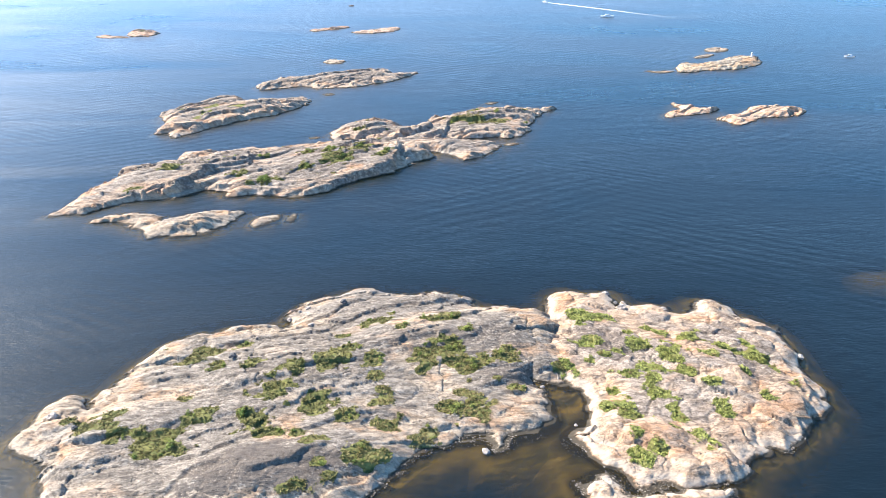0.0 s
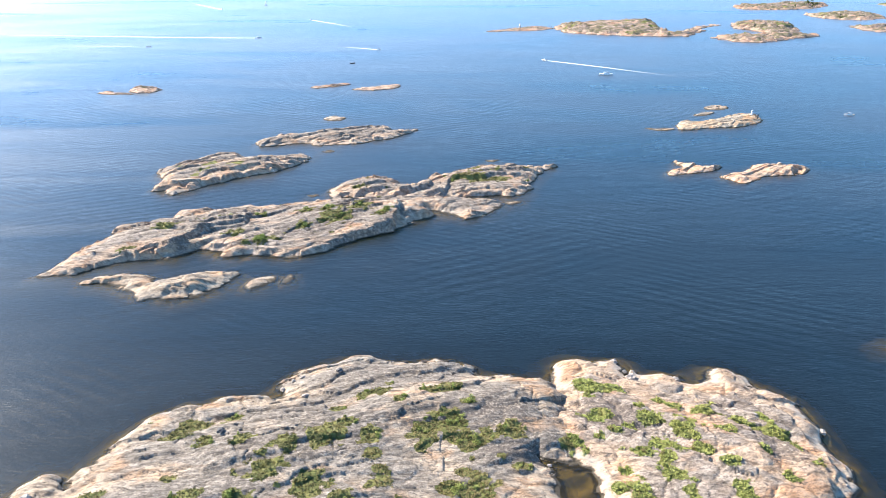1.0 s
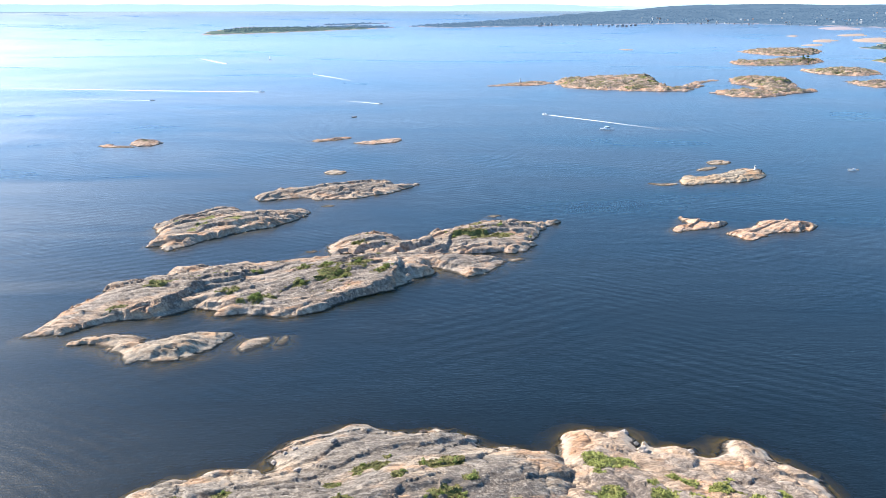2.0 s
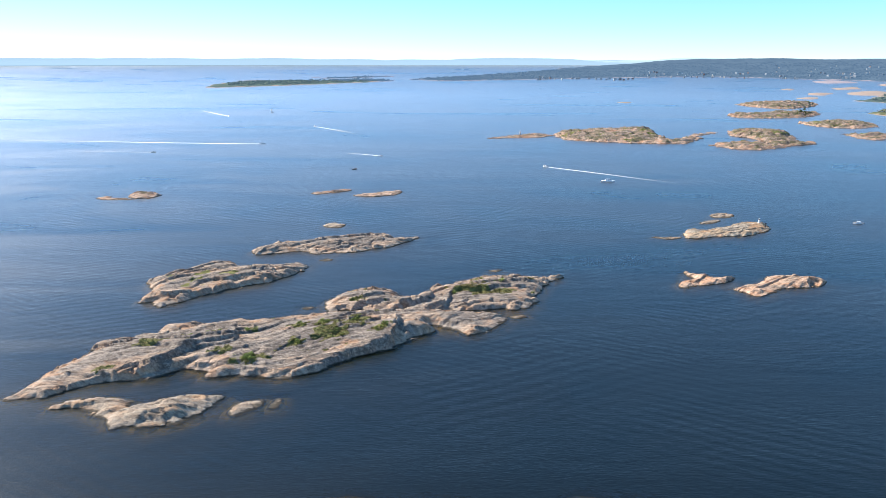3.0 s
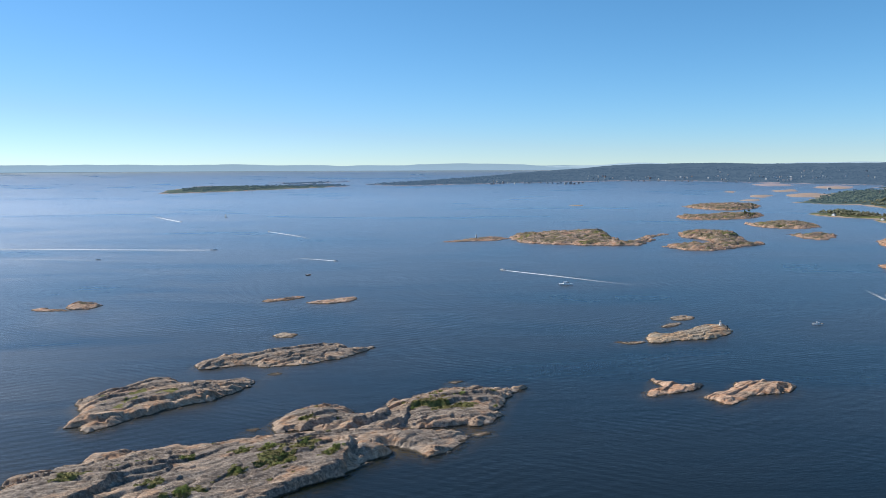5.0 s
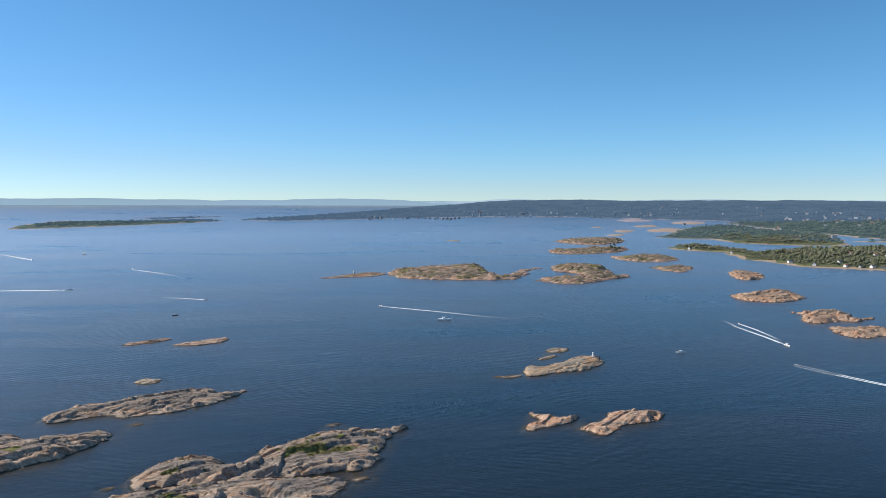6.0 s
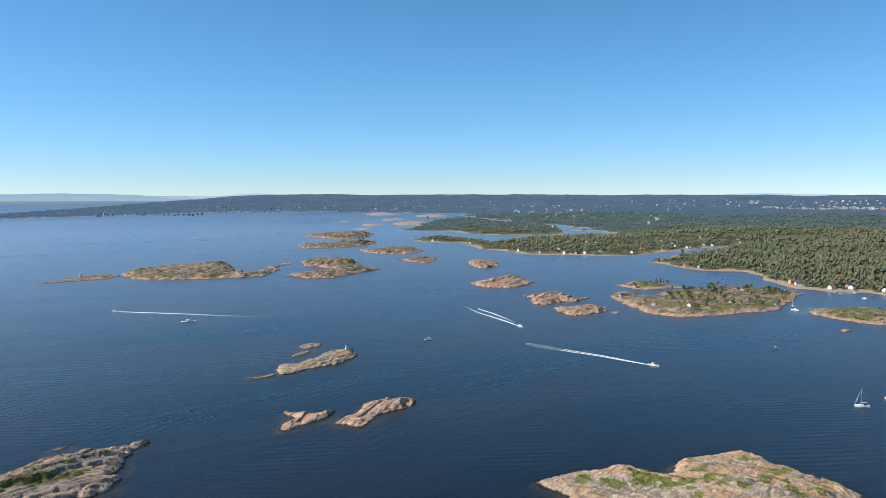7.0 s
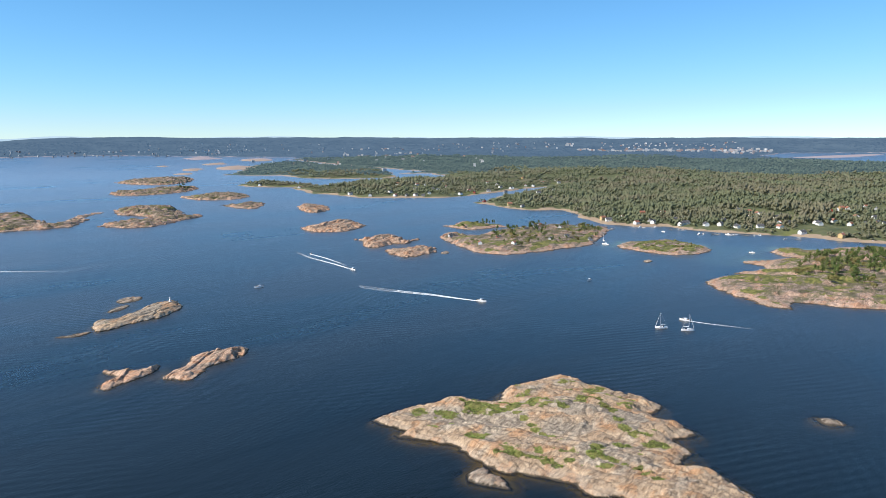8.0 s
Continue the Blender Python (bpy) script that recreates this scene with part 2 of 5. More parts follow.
def paint(name, colour, rough=0.5, spread=0.12, scale=1.5, metal=0.0):
    n = Nodes(name)
    f = n.noise(scale, 5, 0.6)
    col = n.mix(n.ramp(f, (0.3, 0.0), (0.7, 1.0)), tuple(c * (1 - spread) for c in colour), tuple(min(1, c * (1 + spread)) for c in colour))
    return n.finish(col, rough, n.bump(f, 0.2, 0.02), metal, 0.4)


WHITE = paint("white_paint", (0.78, 0.77, 0.74), 0.5)
HULL = paint("white_gelcoat", (0.8, 0.8, 0.8), 0.25, 0.04)
DECK = paint("teak_deck", (0.34, 0.24, 0.15), 0.7)
DARK = paint("dark_trim", (0.03, 0.035, 0.045), 0.4)
ALU = paint("anodised_mast", (0.62, 0.63, 0.65), 0.35, 0.05, 1.5, 0.6)
RED = paint("red_paint", (0.33, 0.075, 0.05), 0.7)
OCHRE = paint("ochre_paint", (0.5, 0.36, 0.17), 0.7)
GREY = paint("grey_paint", (0.36, 0.36, 0.35), 0.7)
TILE = paint("clay_roof_tiles", (0.3, 0.13, 0.085), 0.8, 0.25, 4)
SLATE = paint("dark_roof_felt", (0.085, 0.085, 0.09), 0.8, 0.25, 4)
PLANK = paint("weathered_planks", (0.3, 0.26, 0.21), 0.85, 0.25, 5)
PANE = paint("window_pane", (0.03, 0.04, 0.05), 0.08, 0.02)


def water_material():
    """Sea water: dark body, see-through over the shallows, ripples of several lengths, sky gloss."""
    n = Nodes("sea_water")
    clear = n.attr("clear")
    swell = n.noise(0.045, 3, 0.5, (1, 2.6, 1), radians(-12))
    ripple = n.noise(0.34, 3, 0.55, (1, 3.2, 1), radians(-16), 0.3)
    chop = n.noise(1.5, 3, 0.6, (1, 1.9, 1), radians(20))
    calm = n.ramp(n.noise(0.006, 4, 0.6, (1, 2.4, 1), radians(-20), 0.8), (0.3, 0.35), (0.68, 1.0))
    # long boat waves in a few directions, each in its own patches
    trains = None
    for turn, scale, where in ((62, 0.05, 0.009), (118, 0.062, 0.011), (84, 0.11, 0.007)):
        m = n.add("Mapping", Vector=n.where, Rotation=(0, 0, radians(turn)))
        lines = n.add("TexWave", Vector=m.outputs[0], Scale=scale, Distortion=4.5, Detail=2.0, Detail_Scale=0.35).outputs["Fac"]
        one = n.math("MULTIPLY", lines, n.math("MULTIPLY", n.ramp(n.noise(where, 3, 0.5, (1, 1, 1), turn), (0.47, 0.0), (0.64, 1.0)), 0.05 / scale))
        trains = one if trains is None else n.math("ADD", trains, one)
    h = n.math("ADD", n.math("ADD", n.math("MULTIPLY", swell, 0.9), n.math("MULTIPLY", trains, 0.3)), n.math("ADD", n.math("MULTIPLY", ripple, 0.55), n.math("MULTIPLY", chop, 0.24)))
    normal = n.bump(n.math("MULTIPLY", h, calm), 1.0, 0.24)
    body = n.add("BsdfDiffuse", Color=n.mix(n.noise(0.004, 3), (0.0036, 0.0088, 0.0132), (0.0052, 0.0118, 0.017)), Normal=normal)
    bed = n.add("BsdfTransparent", Color=(0.92, 0.82, 0.48, 1))
    under = n.add("MixShader", Fac=clear)
    n.put(under.inputs[1], body.outputs[0])
    n.put(under.inputs[2], bed.outputs[0])
    # slicks: long smooth lanes among wind-roughened water
    slick = n.ramp(n.noise(0.0022, 6, 0.62, (1, 3.4, 1), radians(-14), 1.2), (0.44, 0.36), (0.64, 0.27))
    gloss = n.add("BsdfGlossy", Color=(1, 1, 1, 1), Roughness=slick, Normal=normal)
    fres = n.add("Fresnel", IOR=1.33, Normal=normal)
    top = n.add("MixShader", Fac=fres.outputs[0])
    n.put(top.inputs[1], under.outputs[0])
    n.put(top.inputs[2], gloss.outputs[0])
    n.put(n.out.inputs["Surface"], top.outputs[0])
    return n.mat


WATER = water_material()


def foam_material():
    """Churned white water that breaks up towards its edges."""
    n = Nodes("foam")
    f = n.math("ADD", n.math("MULTIPLY", n.attr("strength"), 1.1), n.math("SUBTRACT", n.noise(0.5, 5, 0.75), 0.62))
    clear = n.add("BsdfTransparent")
    white = n.add("BsdfDiffuse", Color=(0.8, 0.84, 0.86, 1))
    mix = n.add("MixShader", Fac=n.ramp(f, (0.05, 0.0), (0.5, 1.0)))
    n.put(mix.inputs[1], clear.outputs[0])
    n.put(mix.inputs[2], white.outputs[0])
    n.put(n.out.inputs["Surface"], mix.outputs[0])
    return n.mat


FOAM = foam_material()


def land_material():
    """Woodland floor with heath, meadows and bare rock by the shore."""
    n = Nodes("woodland_floor")
    big, mid = n.noise(0.006, 4, 0.6), n.noise(0.05, 5, 0.65)
    col = n.mix(n.ramp(mid, (0.35, 0.0), (0.65, 1.0)), (0.075, 0.09, 0.045), (0.145, 0.15, 0.075))
    col = n.mix(n.ramp(big, (0.58, 0.0), (0.64, 0.8)), col, (0.16, 0.17, 0.06))
    bare = n.math("ADD", n.attr("bare"), n.math("MULTIPLY", n.math("SUBTRACT", mid, 0.5), 1.4))
    rock = n.mix(mid, (0.27, 0.2, 0.14), (0.4, 0.31, 0.22))
    col = n.mix(n.ramp(bare, (0.4, 0.0), (0.6, 1.0)), col, rock)
    return n.finish(col, 0.9, n.bump(mid, 0.8, 3.0), 0, 0.15)


LAND = land_material()


def hazed_distance_material(name, colour, air, scale, shore=None):
    """Plain far wooded backdrop; a glow paints in the haze of kilometres of air."""
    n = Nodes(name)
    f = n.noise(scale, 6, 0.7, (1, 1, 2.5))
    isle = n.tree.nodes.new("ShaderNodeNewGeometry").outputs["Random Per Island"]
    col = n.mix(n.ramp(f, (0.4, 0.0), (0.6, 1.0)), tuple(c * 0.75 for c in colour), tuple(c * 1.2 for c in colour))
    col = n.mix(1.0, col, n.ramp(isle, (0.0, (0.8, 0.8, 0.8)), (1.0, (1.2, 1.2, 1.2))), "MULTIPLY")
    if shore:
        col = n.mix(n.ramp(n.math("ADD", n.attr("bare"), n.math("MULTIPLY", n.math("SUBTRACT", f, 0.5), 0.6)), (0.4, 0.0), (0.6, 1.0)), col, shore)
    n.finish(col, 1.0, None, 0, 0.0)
    # aerial haze, put in as emitted colour
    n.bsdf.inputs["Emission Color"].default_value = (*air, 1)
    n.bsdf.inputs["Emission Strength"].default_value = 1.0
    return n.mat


# blue emission and colour stand in for haze, stronger with each band
HAZED_WOODS = hazed_distance_material("middle_woods_hazed", (0.08, 0.1, 0.066), (0.024, 0.045, 0.07), 0.01, (0.33, 0.24, 0.18))
HAZED_HILLS = hazed_distance_material("far_wooded_hills_hazed", (0.038, 0.046, 0.046), (0.052, 0.098, 0.168), 0.01, (0.28, 0.2, 0.17))
# nearly all haze: a pale blue glow over a faint base colour
HAZY = hazed_distance_material("farthest_hills_hazed", (0.16, 0.19, 0.22), (0.28, 0.40, 0.50), 0.0005)

# ================= mesh helpers =================


def mesh_from(name, verts, faces, mat, smooth=False, **attrs):
    me = bpy.data.meshes.new(name)
    verts, faces = np.asarray(verts, np.float32), np.asarray(faces, np.int32)
    me.vertices.add(len(verts))
    me.vertices.foreach_set("co", verts.ravel())
    k = faces.shape[1]
    me.loops.add(faces.size)
    me.loops.foreach_set("vertex_index", faces.ravel())
    me.polygons.add(len(faces))
    me.polygons.foreach_set("loop_start", np.arange(0, faces.size, k, dtype=np.int32))
    for key, value in attrs.items():
        at = me.attributes.new(key, "FLOAT", "POINT")
        at.data.foreach_set("value", np.asarray(value, np.float32))
    me.materials.append(mat)
    me.update(calc_edges=True)
    me.validate()
    if smooth:
        me.polygons.foreach_set("use_smooth", np.ones(len(faces), bool))
    return me


def part(name, bm, material, parent, label=""):
    me = bpy.data.meshes.new(name)
    bm.to_mesh(me)
    bm.free()
    me.materials.append(material)
    ob = new(name, me)
    ob.parent = parent
    if label:
        tagged(ob, label)
    return ob


def part_mesh(name, me, parent, label=""):
    ob = new(name, me)
    ob.parent = parent
    if label:
        tagged(ob, label)
    return ob


def box(bm, x, y, z, sx, sy, sz, bevel=0.0):
    """A block with its base centre at x, y, z."""
    r = bmesh.ops.create_cube(bm, size=1, matrix=Matrix.Translation((x, y, z + sz / 2)) @ Matrix.Diagonal((sx, sy, sz, 1)))
    if bevel:
        edges = list({e for v in r["verts"] for e in v.link_edges})
        bmesh.ops.bevel(bm, geom=edges, offset=bevel, segments=1, affect="EDGES")
    return bm


def stick(bm, p, q, r0, r1, sides=6):
    """A tapered rod from p to q."""
    p, q = Vector(p), Vector(q)
    d = q - p
    m = Matrix.Translation((p + q) / 2) @ d.to_track_quat("Z", "Y").to_matrix().to_4x4()
    bmesh.ops.create_cone(bm, cap_ends=True, segments=sides, radius1=r0, radius2=r1, depth=d.length, matrix=m)
    return bm


def drop_faces(z, nx, ny, low):
    """Quads of an nx by ny grid that reach above low, with the vertices renumbered."""
    ids = np.arange(nx * ny).reshape(nx, ny)
    quads = np.stack([ids[:-1, :-1], ids[1:, :-1], ids[1:, 1:], ids[:-1, 1:]], -1).reshape(-1, 4)
    keep = z.ravel()[quads].max(1) > low
    quads = quads[keep]
    used = np.unique(quads)
    back = np.zeros(nx * ny, np.int64)
    back[used] = np.arange(len(used))
    return used, back[quads], keep


def joined(ids):
    """One number for each connected patch of equal ids on a grid."""
    lab = np.arange(ids.size).reshape(ids.shape)
    for k in range(200):
        old = lab.copy()
        for ax in (0, 1):
            for step in (1, -1):
                nb, same = np.roll(lab, step, ax), np.roll(ids, step, ax) == ids
                edge = [slice(None)] * 2
                edge[ax] = 0 if step == 1 else -1
                same[tuple(edge)] = False
                lab = np.where(same, np.minimum(lab, nb), lab)
        if (old == lab).all():
            break
    return lab


# ================= islands =================
ISLES = []          # the islands that are split into slabs
FIELDS = []         # (x0, x1, y0, y1, height function)


def island(label, shores, top, rise, cell, strike, seed, hills=(), rough=1.0, domes=0.0, green=0.0, patches=(),
           wander=1.0, mat=None, blocks=1.0, grey=0.5, name="rocky_island", slope=0.5, ledge=0.0, chips=0.8, shelf=None, slabs=False, sink=0.0, onto=None,
           scarps=(), tones=()):
    """A bare rock island: its height follows from the distance to the shore line, gentle hills, and jointed rock relief."""
    lines = [rounded(s) for s in shores]
    allp = np.concatenate(lines)
    pad = 12 + 6 * cell
    x0, y0 = allp.min(0) - pad
    x1, y1 = allp.max(0) + pad
    c, s = math.cos(radians(strike)), math.sin(radians(strike))

    def height(x, y, full=False):
        wx = x + wander * (1.6 * vnoise(x / 9, y / 9, seed + 3) + 0.8 * vnoise(x / 3.2, y / 3.2, seed + 4))
        wy = y + wander * (1.6 * vnoise(x / 9, y / 9, seed + 5) + 0.8 * vnoise(x / 3.2, y / 3.2, seed + 6))
        d = np.max([shore_distance(l, wx, wy) for l in lines], 0)
        u, v = (x * c + y * s), (-x * s + y * c)
        ww = 0.8 * fbm(u / 14, v / 14, seed + 9, 3)
        c1 = cells(u / 13 + ww, v / 4.6 + ww, seed + 13)
        c2 = cells(u / 4.2 + 2 * ww, v / 1.9 + ww, seed + 14)
        # tilted beds: each rises gently and ends in a short steep face
        beds = 0 * x
        for k, (period, amp) in enumerate(((11.0, 1.3), (3.3, 0.35))):
            q = v / period + 1.9 * fbm(u / 50, v / 34, seed + 51 + k, 3) + 0.2 * fbm(u / 6, v / 6, seed + 55 + k, 3)
            layer = np.floor(q)
            f = q - layer
            beds = beds + amp * (0.25 + ease(vnoise(u / (4.5 * period) + 7.3 * layer, 0.7 * layer, seed + 57 + k), -0.5, 0.7)) * (np.where(f < 0.09, f / 0.09, (1 - f) / 0.91) - 0.4)
        d = d + wander * ((c1[2] - 0.5) * 1.8 + (c2[2] - 0.5) * 0.9) * (d > -2.5) + 0.5 * ledge * beds * (d > -2)
        inner = np.maximum(d, 0)
        z = top * (1 - np.exp(-inner / rise))
        for hx, hy, hu, hv, hh in hills:
            du, dv = (x - hx) * c + (y - hy) * s, -(x - hx) * s + (y - hy) * c
            z = z + hh * np.exp(-(du / hu) ** 2 - (dv / hv) ** 2) * ease(inner, 0, rise * 1.6)
        # cliffs: the ground north of a line stands higher, with a broken face
        for (px, py), (qx, qy), reach, step in scarps:
            ex, ey = qx - px, qy - py
            span = math.hypot(ex, ey)
            along = ((x - px) * ex + (y - py) * ey) / span
            off = (-(x - px) * ey + (y - py) * ex) / span + 2.4 * (c1[2] - 0.5) + 1.2 * (c2[2] - 0.5)
            z = z + step * ease(off, 0.6, 2.6) * np.exp(-np.maximum(off - 2, 0) / reach) * ease(along, -4, 5) * ease(span - along, -4, 5) * ease(inner, 0.2, 2.5)
        k = 0.3 * ease(inner, 0, 0.8) + 0.7 * ease(inner, 0, rise * 1.2)
        z = z + ledge * k * beds
        z = z + rough * k * (1.4 * fbm(u / 34, v / 15, seed + 11, 2) + 0.14 * fbm(u / 8, v / 5, seed + 12, 2))
        broken = ease(fbm(u / 26, v / 12, seed + 81, 3), -0.12, 0.2)
        if blocks:
            f1, f2, who, lean, own = c1
            z = z + blocks * k * (0.35 + 0.65 * broken) * ((who - 0.5) * 1.8 + 1.5 * lean - 0.9 * (1 - ease(f2 - f1, 0.0, 0.05)))
            f1, f2, who, lean, own = c2
            z = z + blocks * chips * k * (0.12 + 0.88 * broken) * ((who - 0.5) * 0.8 + 0.8 * lean - 0.4 * (1 - ease(f2 - f1, 0.0, 0.07)))
        if domes:
            f1, f2, who, lean, own = cells(u / 10 + ww, v / 7 - ww, seed + 15)
            z = z + domes * k * (1.5 * np.clip(1 - f1 * f1 * 1.6, 0, 1) * (0.4 + who) - 0.5 * (1 - ease(f2 - f1, 0.0, 0.14)))
        steep = slope if shelf is None else slope - (slope - 0.1) * np.exp(-((x - shelf[0]) / shelf[2]) ** 2 - ((y - shelf[1]) / shelf[3]) ** 2)
        z = np.where(d > 0, np.maximum(z, 0.12 + 0.1 * inner * (inner < 3)), np.maximum(d * steep, -4.5) + 0.12)
        z = z + 0.07 * fbm(x / 1.8, y / 1.8, seed + 16, 3) * ease(d, -3, 1)
        z = z - sink
        if not full:
            return z
        g = 0 * d
        if green:
            g = ease(fbm(u / 24, v / 11, seed + 21, 4) + 0.5 * fbm(u / 5, v / 4, seed + 22, 3) + green - 0.75, 0, 0.35) * ease(inner, 4, 10)
        for px, py, pr in patches:
            du, dv = (x - px) * c + (y - py) * s, -(x - px) * s + (y - py) * c
            dist = np.hypot(du * 0.85, dv * 1.2) / pr + 0.9 * fbm(u / 3.4, v / 2.4, seed + 23, 3)
            g = np.maximum(g, 1 - ease(dist, 0.75, 1.05))
        inland = np.clip(ease(inner, 2, 16 if top > 2.5 else 26) * 0.75 + grey - 0.5 + 0.7 * fbm(u / 30, v / 10, seed + 24, 3), 0, 1)
        tone = 0 * d
        for px, py, ru, rv, value in tones:
            du, dv = (x - px) * c + (y - py) * s, -(x - px) * s + (y - py) * c
            tone = tone + value * (1 - ease(np.hypot(du / ru, dv / rv) + 0.5 * fbm(u / 6, v / 4, seed + 26, 3), 0.6, 1.05))
        return z, inland, g, c1[4], tone

    nx, ny = int((x1 - x0) / cell) + 2, int((y1 - y0) / cell) + 2
    gx, gy = np.meshgrid(x0 + cell * np.arange(nx), y0 + cell * np.arange(ny), indexing="ij")
    z, inland, g, slab, tone = height(gx, gy, True)
    used, quads, kept = drop_faces(z, nx, ny, -4.2 if shelf else -2.6)
    verts = np.stack([gx.ravel(), gy.ravel(), z.ravel()], 1)[used]
    inland, g, slab_grid, tone = inland.ravel()[used], g.ravel()[used], slab, tone.ravel()[used]
    if not slabs:
        me = mesh_from(name, verts, quads, mat or ROCK, False, inland=inland, green=g, tone=tone)
        tagged(new(name, me), label, "island")
    else:
        # the rock parts along its main joints into slabs on one foot
        ob = onto or tagged(new(name), label, "island")
        ISLES.append(ob)
        own = joined(slab_grid[:-1, :-1]).ravel()[kept]
        ids, counts = np.unique(own, return_counts=True)
        large = ids[np.argsort(-counts)][:280]
        large = large[np.sort(counts)[::-1][:280] > (60 if cell < 1 else 16)]
        own = np.where(np.isin(own, large), own, -1)
        for k in np.unique(own):
            f = quads[own == k]
            pick = np.unique(f)
            back = np.zeros(len(verts), np.int64)
            back[pick] = np.arange(len(pick))
            kind = "rock_slab" if k >= 0 else "rock_rubble"
            part_mesh(kind, mesh_from(kind, verts[pick], back[f], mat or ROCK, False, inland=inland[pick], green=g[pick], tone=tone[pick]), ob)
            if k < 0:
                tagged(ob.children[-1], kind="stuff")
    FIELDS.append((x0, x1, y0, y1, height))
    return height

# ---- the island in front, two rock bodies on one foot ----
NEAR_WEST = [(-106, 133), (-104, 140), (-103, 145), (-100, 151), (-94, 152), (-91, 149), (-90, 154), (-88, 162), (-85, 173), (-77, 181), (-73, 183), (-68, 182), (-66, 183), (-64, 186), (-49, 187), (-47, 189), (-50, 193), (-46, 197), (-41, 203), (-34, 206), (-25, 208), (-8, 205), (0, 207), (8, 200), (12, 196), (22, 196), (30, 193), (36, 180), (33, 157), (25, 160), (26, 151), (27, 145), (27, 141), (16, 137), (13, 133), (9, 137), (2, 135), (-5, 132), (-12, 123), (-18, 116), (-28, 110), (-56, 106), (-82, 111), (-91, 120), (-91, 124), (-96, 130)]
NEAR_EAST = [(29, 187), (34, 197), (35, 204), (37, 207), (42, 208), (47, 206), (54, 207), (55, 202), (54, 196), (57, 199), (60, 195), (70, 199), (72, 194), (76, 193), (79, 201), (85, 201), (92, 191), (97, 188), (100, 176), (100, 164), (101, 157), (99, 150), (97, 146), (92, 141), (87, 137), (82, 131), (79, 133), (77, 129), (71, 127), (67, 122), (60, 121), (55, 119), (51, 121), (46, 119), (42, 126), (38, 127), (35, 133), (33, 138), (36, 144), (37, 152), (33, 157), (27, 163)]
NEAR_FOOT = [(30, 116), (32, 121), (36, 123), (39, 120), (41, 118), (45, 117), (50, 118), (56, 118), (64, 119), (64, 116), (55, 113), (43, 113), (35, 113)]
BRIGHT_SHRUBS = [(-61, 160, 2.6), (-19, 161, 3.1), (-4, 164, 5.1), (-24, 140, 3.1), (-5, 136, 3.4), (-73, 134, 2.2), (-40, 134, 1.9), (-35, 133, 2.1), (-15, 128, 2.5), (2, 184, 3.0), (1, 167, 4.7), (6, 161, 4.4), (17, 165, 3.8), (11, 163, 3.6), (33, 163, 3.3), (54, 170, 3.2), (63, 175, 1.9), (62, 165, 4.6), (54, 149, 3.9), (79, 168, 2.9), (85, 170, 2.1), (86, 165, 3.5), (69, 141, 1.2), (41, 145, 2.3), (44, 152, 1.4), (46, 134, 2.3), (45, 128, 2.8), (7, 145, 5.1)]
GREEN_SHRUBS = [(-20, 182, 4.1), (-16, 187, 1.4), (-4, 182, 3.0), (-12, 176, 2.0), (-29, 174, 1.9), (-57, 172, 1.6), (-52, 160, 2.9), (-26, 166, 2.9), (-48, 140, 2.4), (-62, 139, 1.7), (-78, 133, 2.8), (-63, 129, 3.9), (-70, 127, 1.8), (-30, 130, 2.9), (-19, 127, 4.3), (-28, 123, 1.6), (7, 175, 2.7), (45, 185, 2.4), (40, 181, 1.6), (52, 175, 1.5), (59, 179, 1.4), (54, 160, 3.1), (55, 155, 2.4), (59, 157, 1.9), (64, 157, 2.4), (70, 173, 2.7), (73, 164, 2.4), (82, 147, 2.1), (91, 152, 1.7), (57, 144, 2.2), (2, 145, 2.9), (19, 154, 2.0)]
HEATHER = [(-40, 158, 3.7), (-31, 161, 5.0), (-18, 155, 2.2), (-6, 158, 2.2), (-43, 150, 4.9), (-32, 143, 4.4), (-15, 146, 3.3), (-14, 138, 3.4), (-46, 138, 4.6), (-59, 140, 2.6), (-66, 147, 2.1), (-67, 133, 4.7), (-43, 134, 2.2), (70, 143, 3.0), (50, 130, 2.9), (44, 166, 1.7), (49, 157, 2.9), (40, 164, 1.4), (-16, 150, 1.6), (88, 159, 1.5), (79, 155, 1.5), (45, 142, 1.6), (58, 140, 1.6), (4, 150, 1.5), (14, 155, 1.4), (74, 179, 1.3)]
SHRUBBERY = BRIGHT_SHRUBS + GREEN_SHRUBS + HEATHER
near_west = island("large pale granite island with green shrubs and a brown lagoon", [NEAR_WEST], 3.2, 4.5, 0.4, 14, 11,
                   hills=[(-30, 160, 40, 16, 3.0), (8, 176, 26, 10, 2.4), (-42, 121, 20, 9, 4.2)],
                   rough=0.9, domes=0.2, green=0.42, patches=SHRUBBERY, blocks=0.62, grey=0.56, ledge=0.6, shelf=(27, 133, 42, 26), slabs=True,
                   scarps=[((-60, 148), (-36, 153), 14, 0.9), ((-22, 165), (4, 172), 12, 1.2), ((10, 152), (30, 160), 12, 1.0), ((-90, 128), (-64, 136), 12, 0.7)],
                   tones=[(-40, 121, 22, 8, -1.0), (8, 171, 26, 9, -0.55), (20, 158, 12, 6, -0.45), (-70, 165, 22, 9, 0.7), (-90, 142, 12, 9, 0.5)])
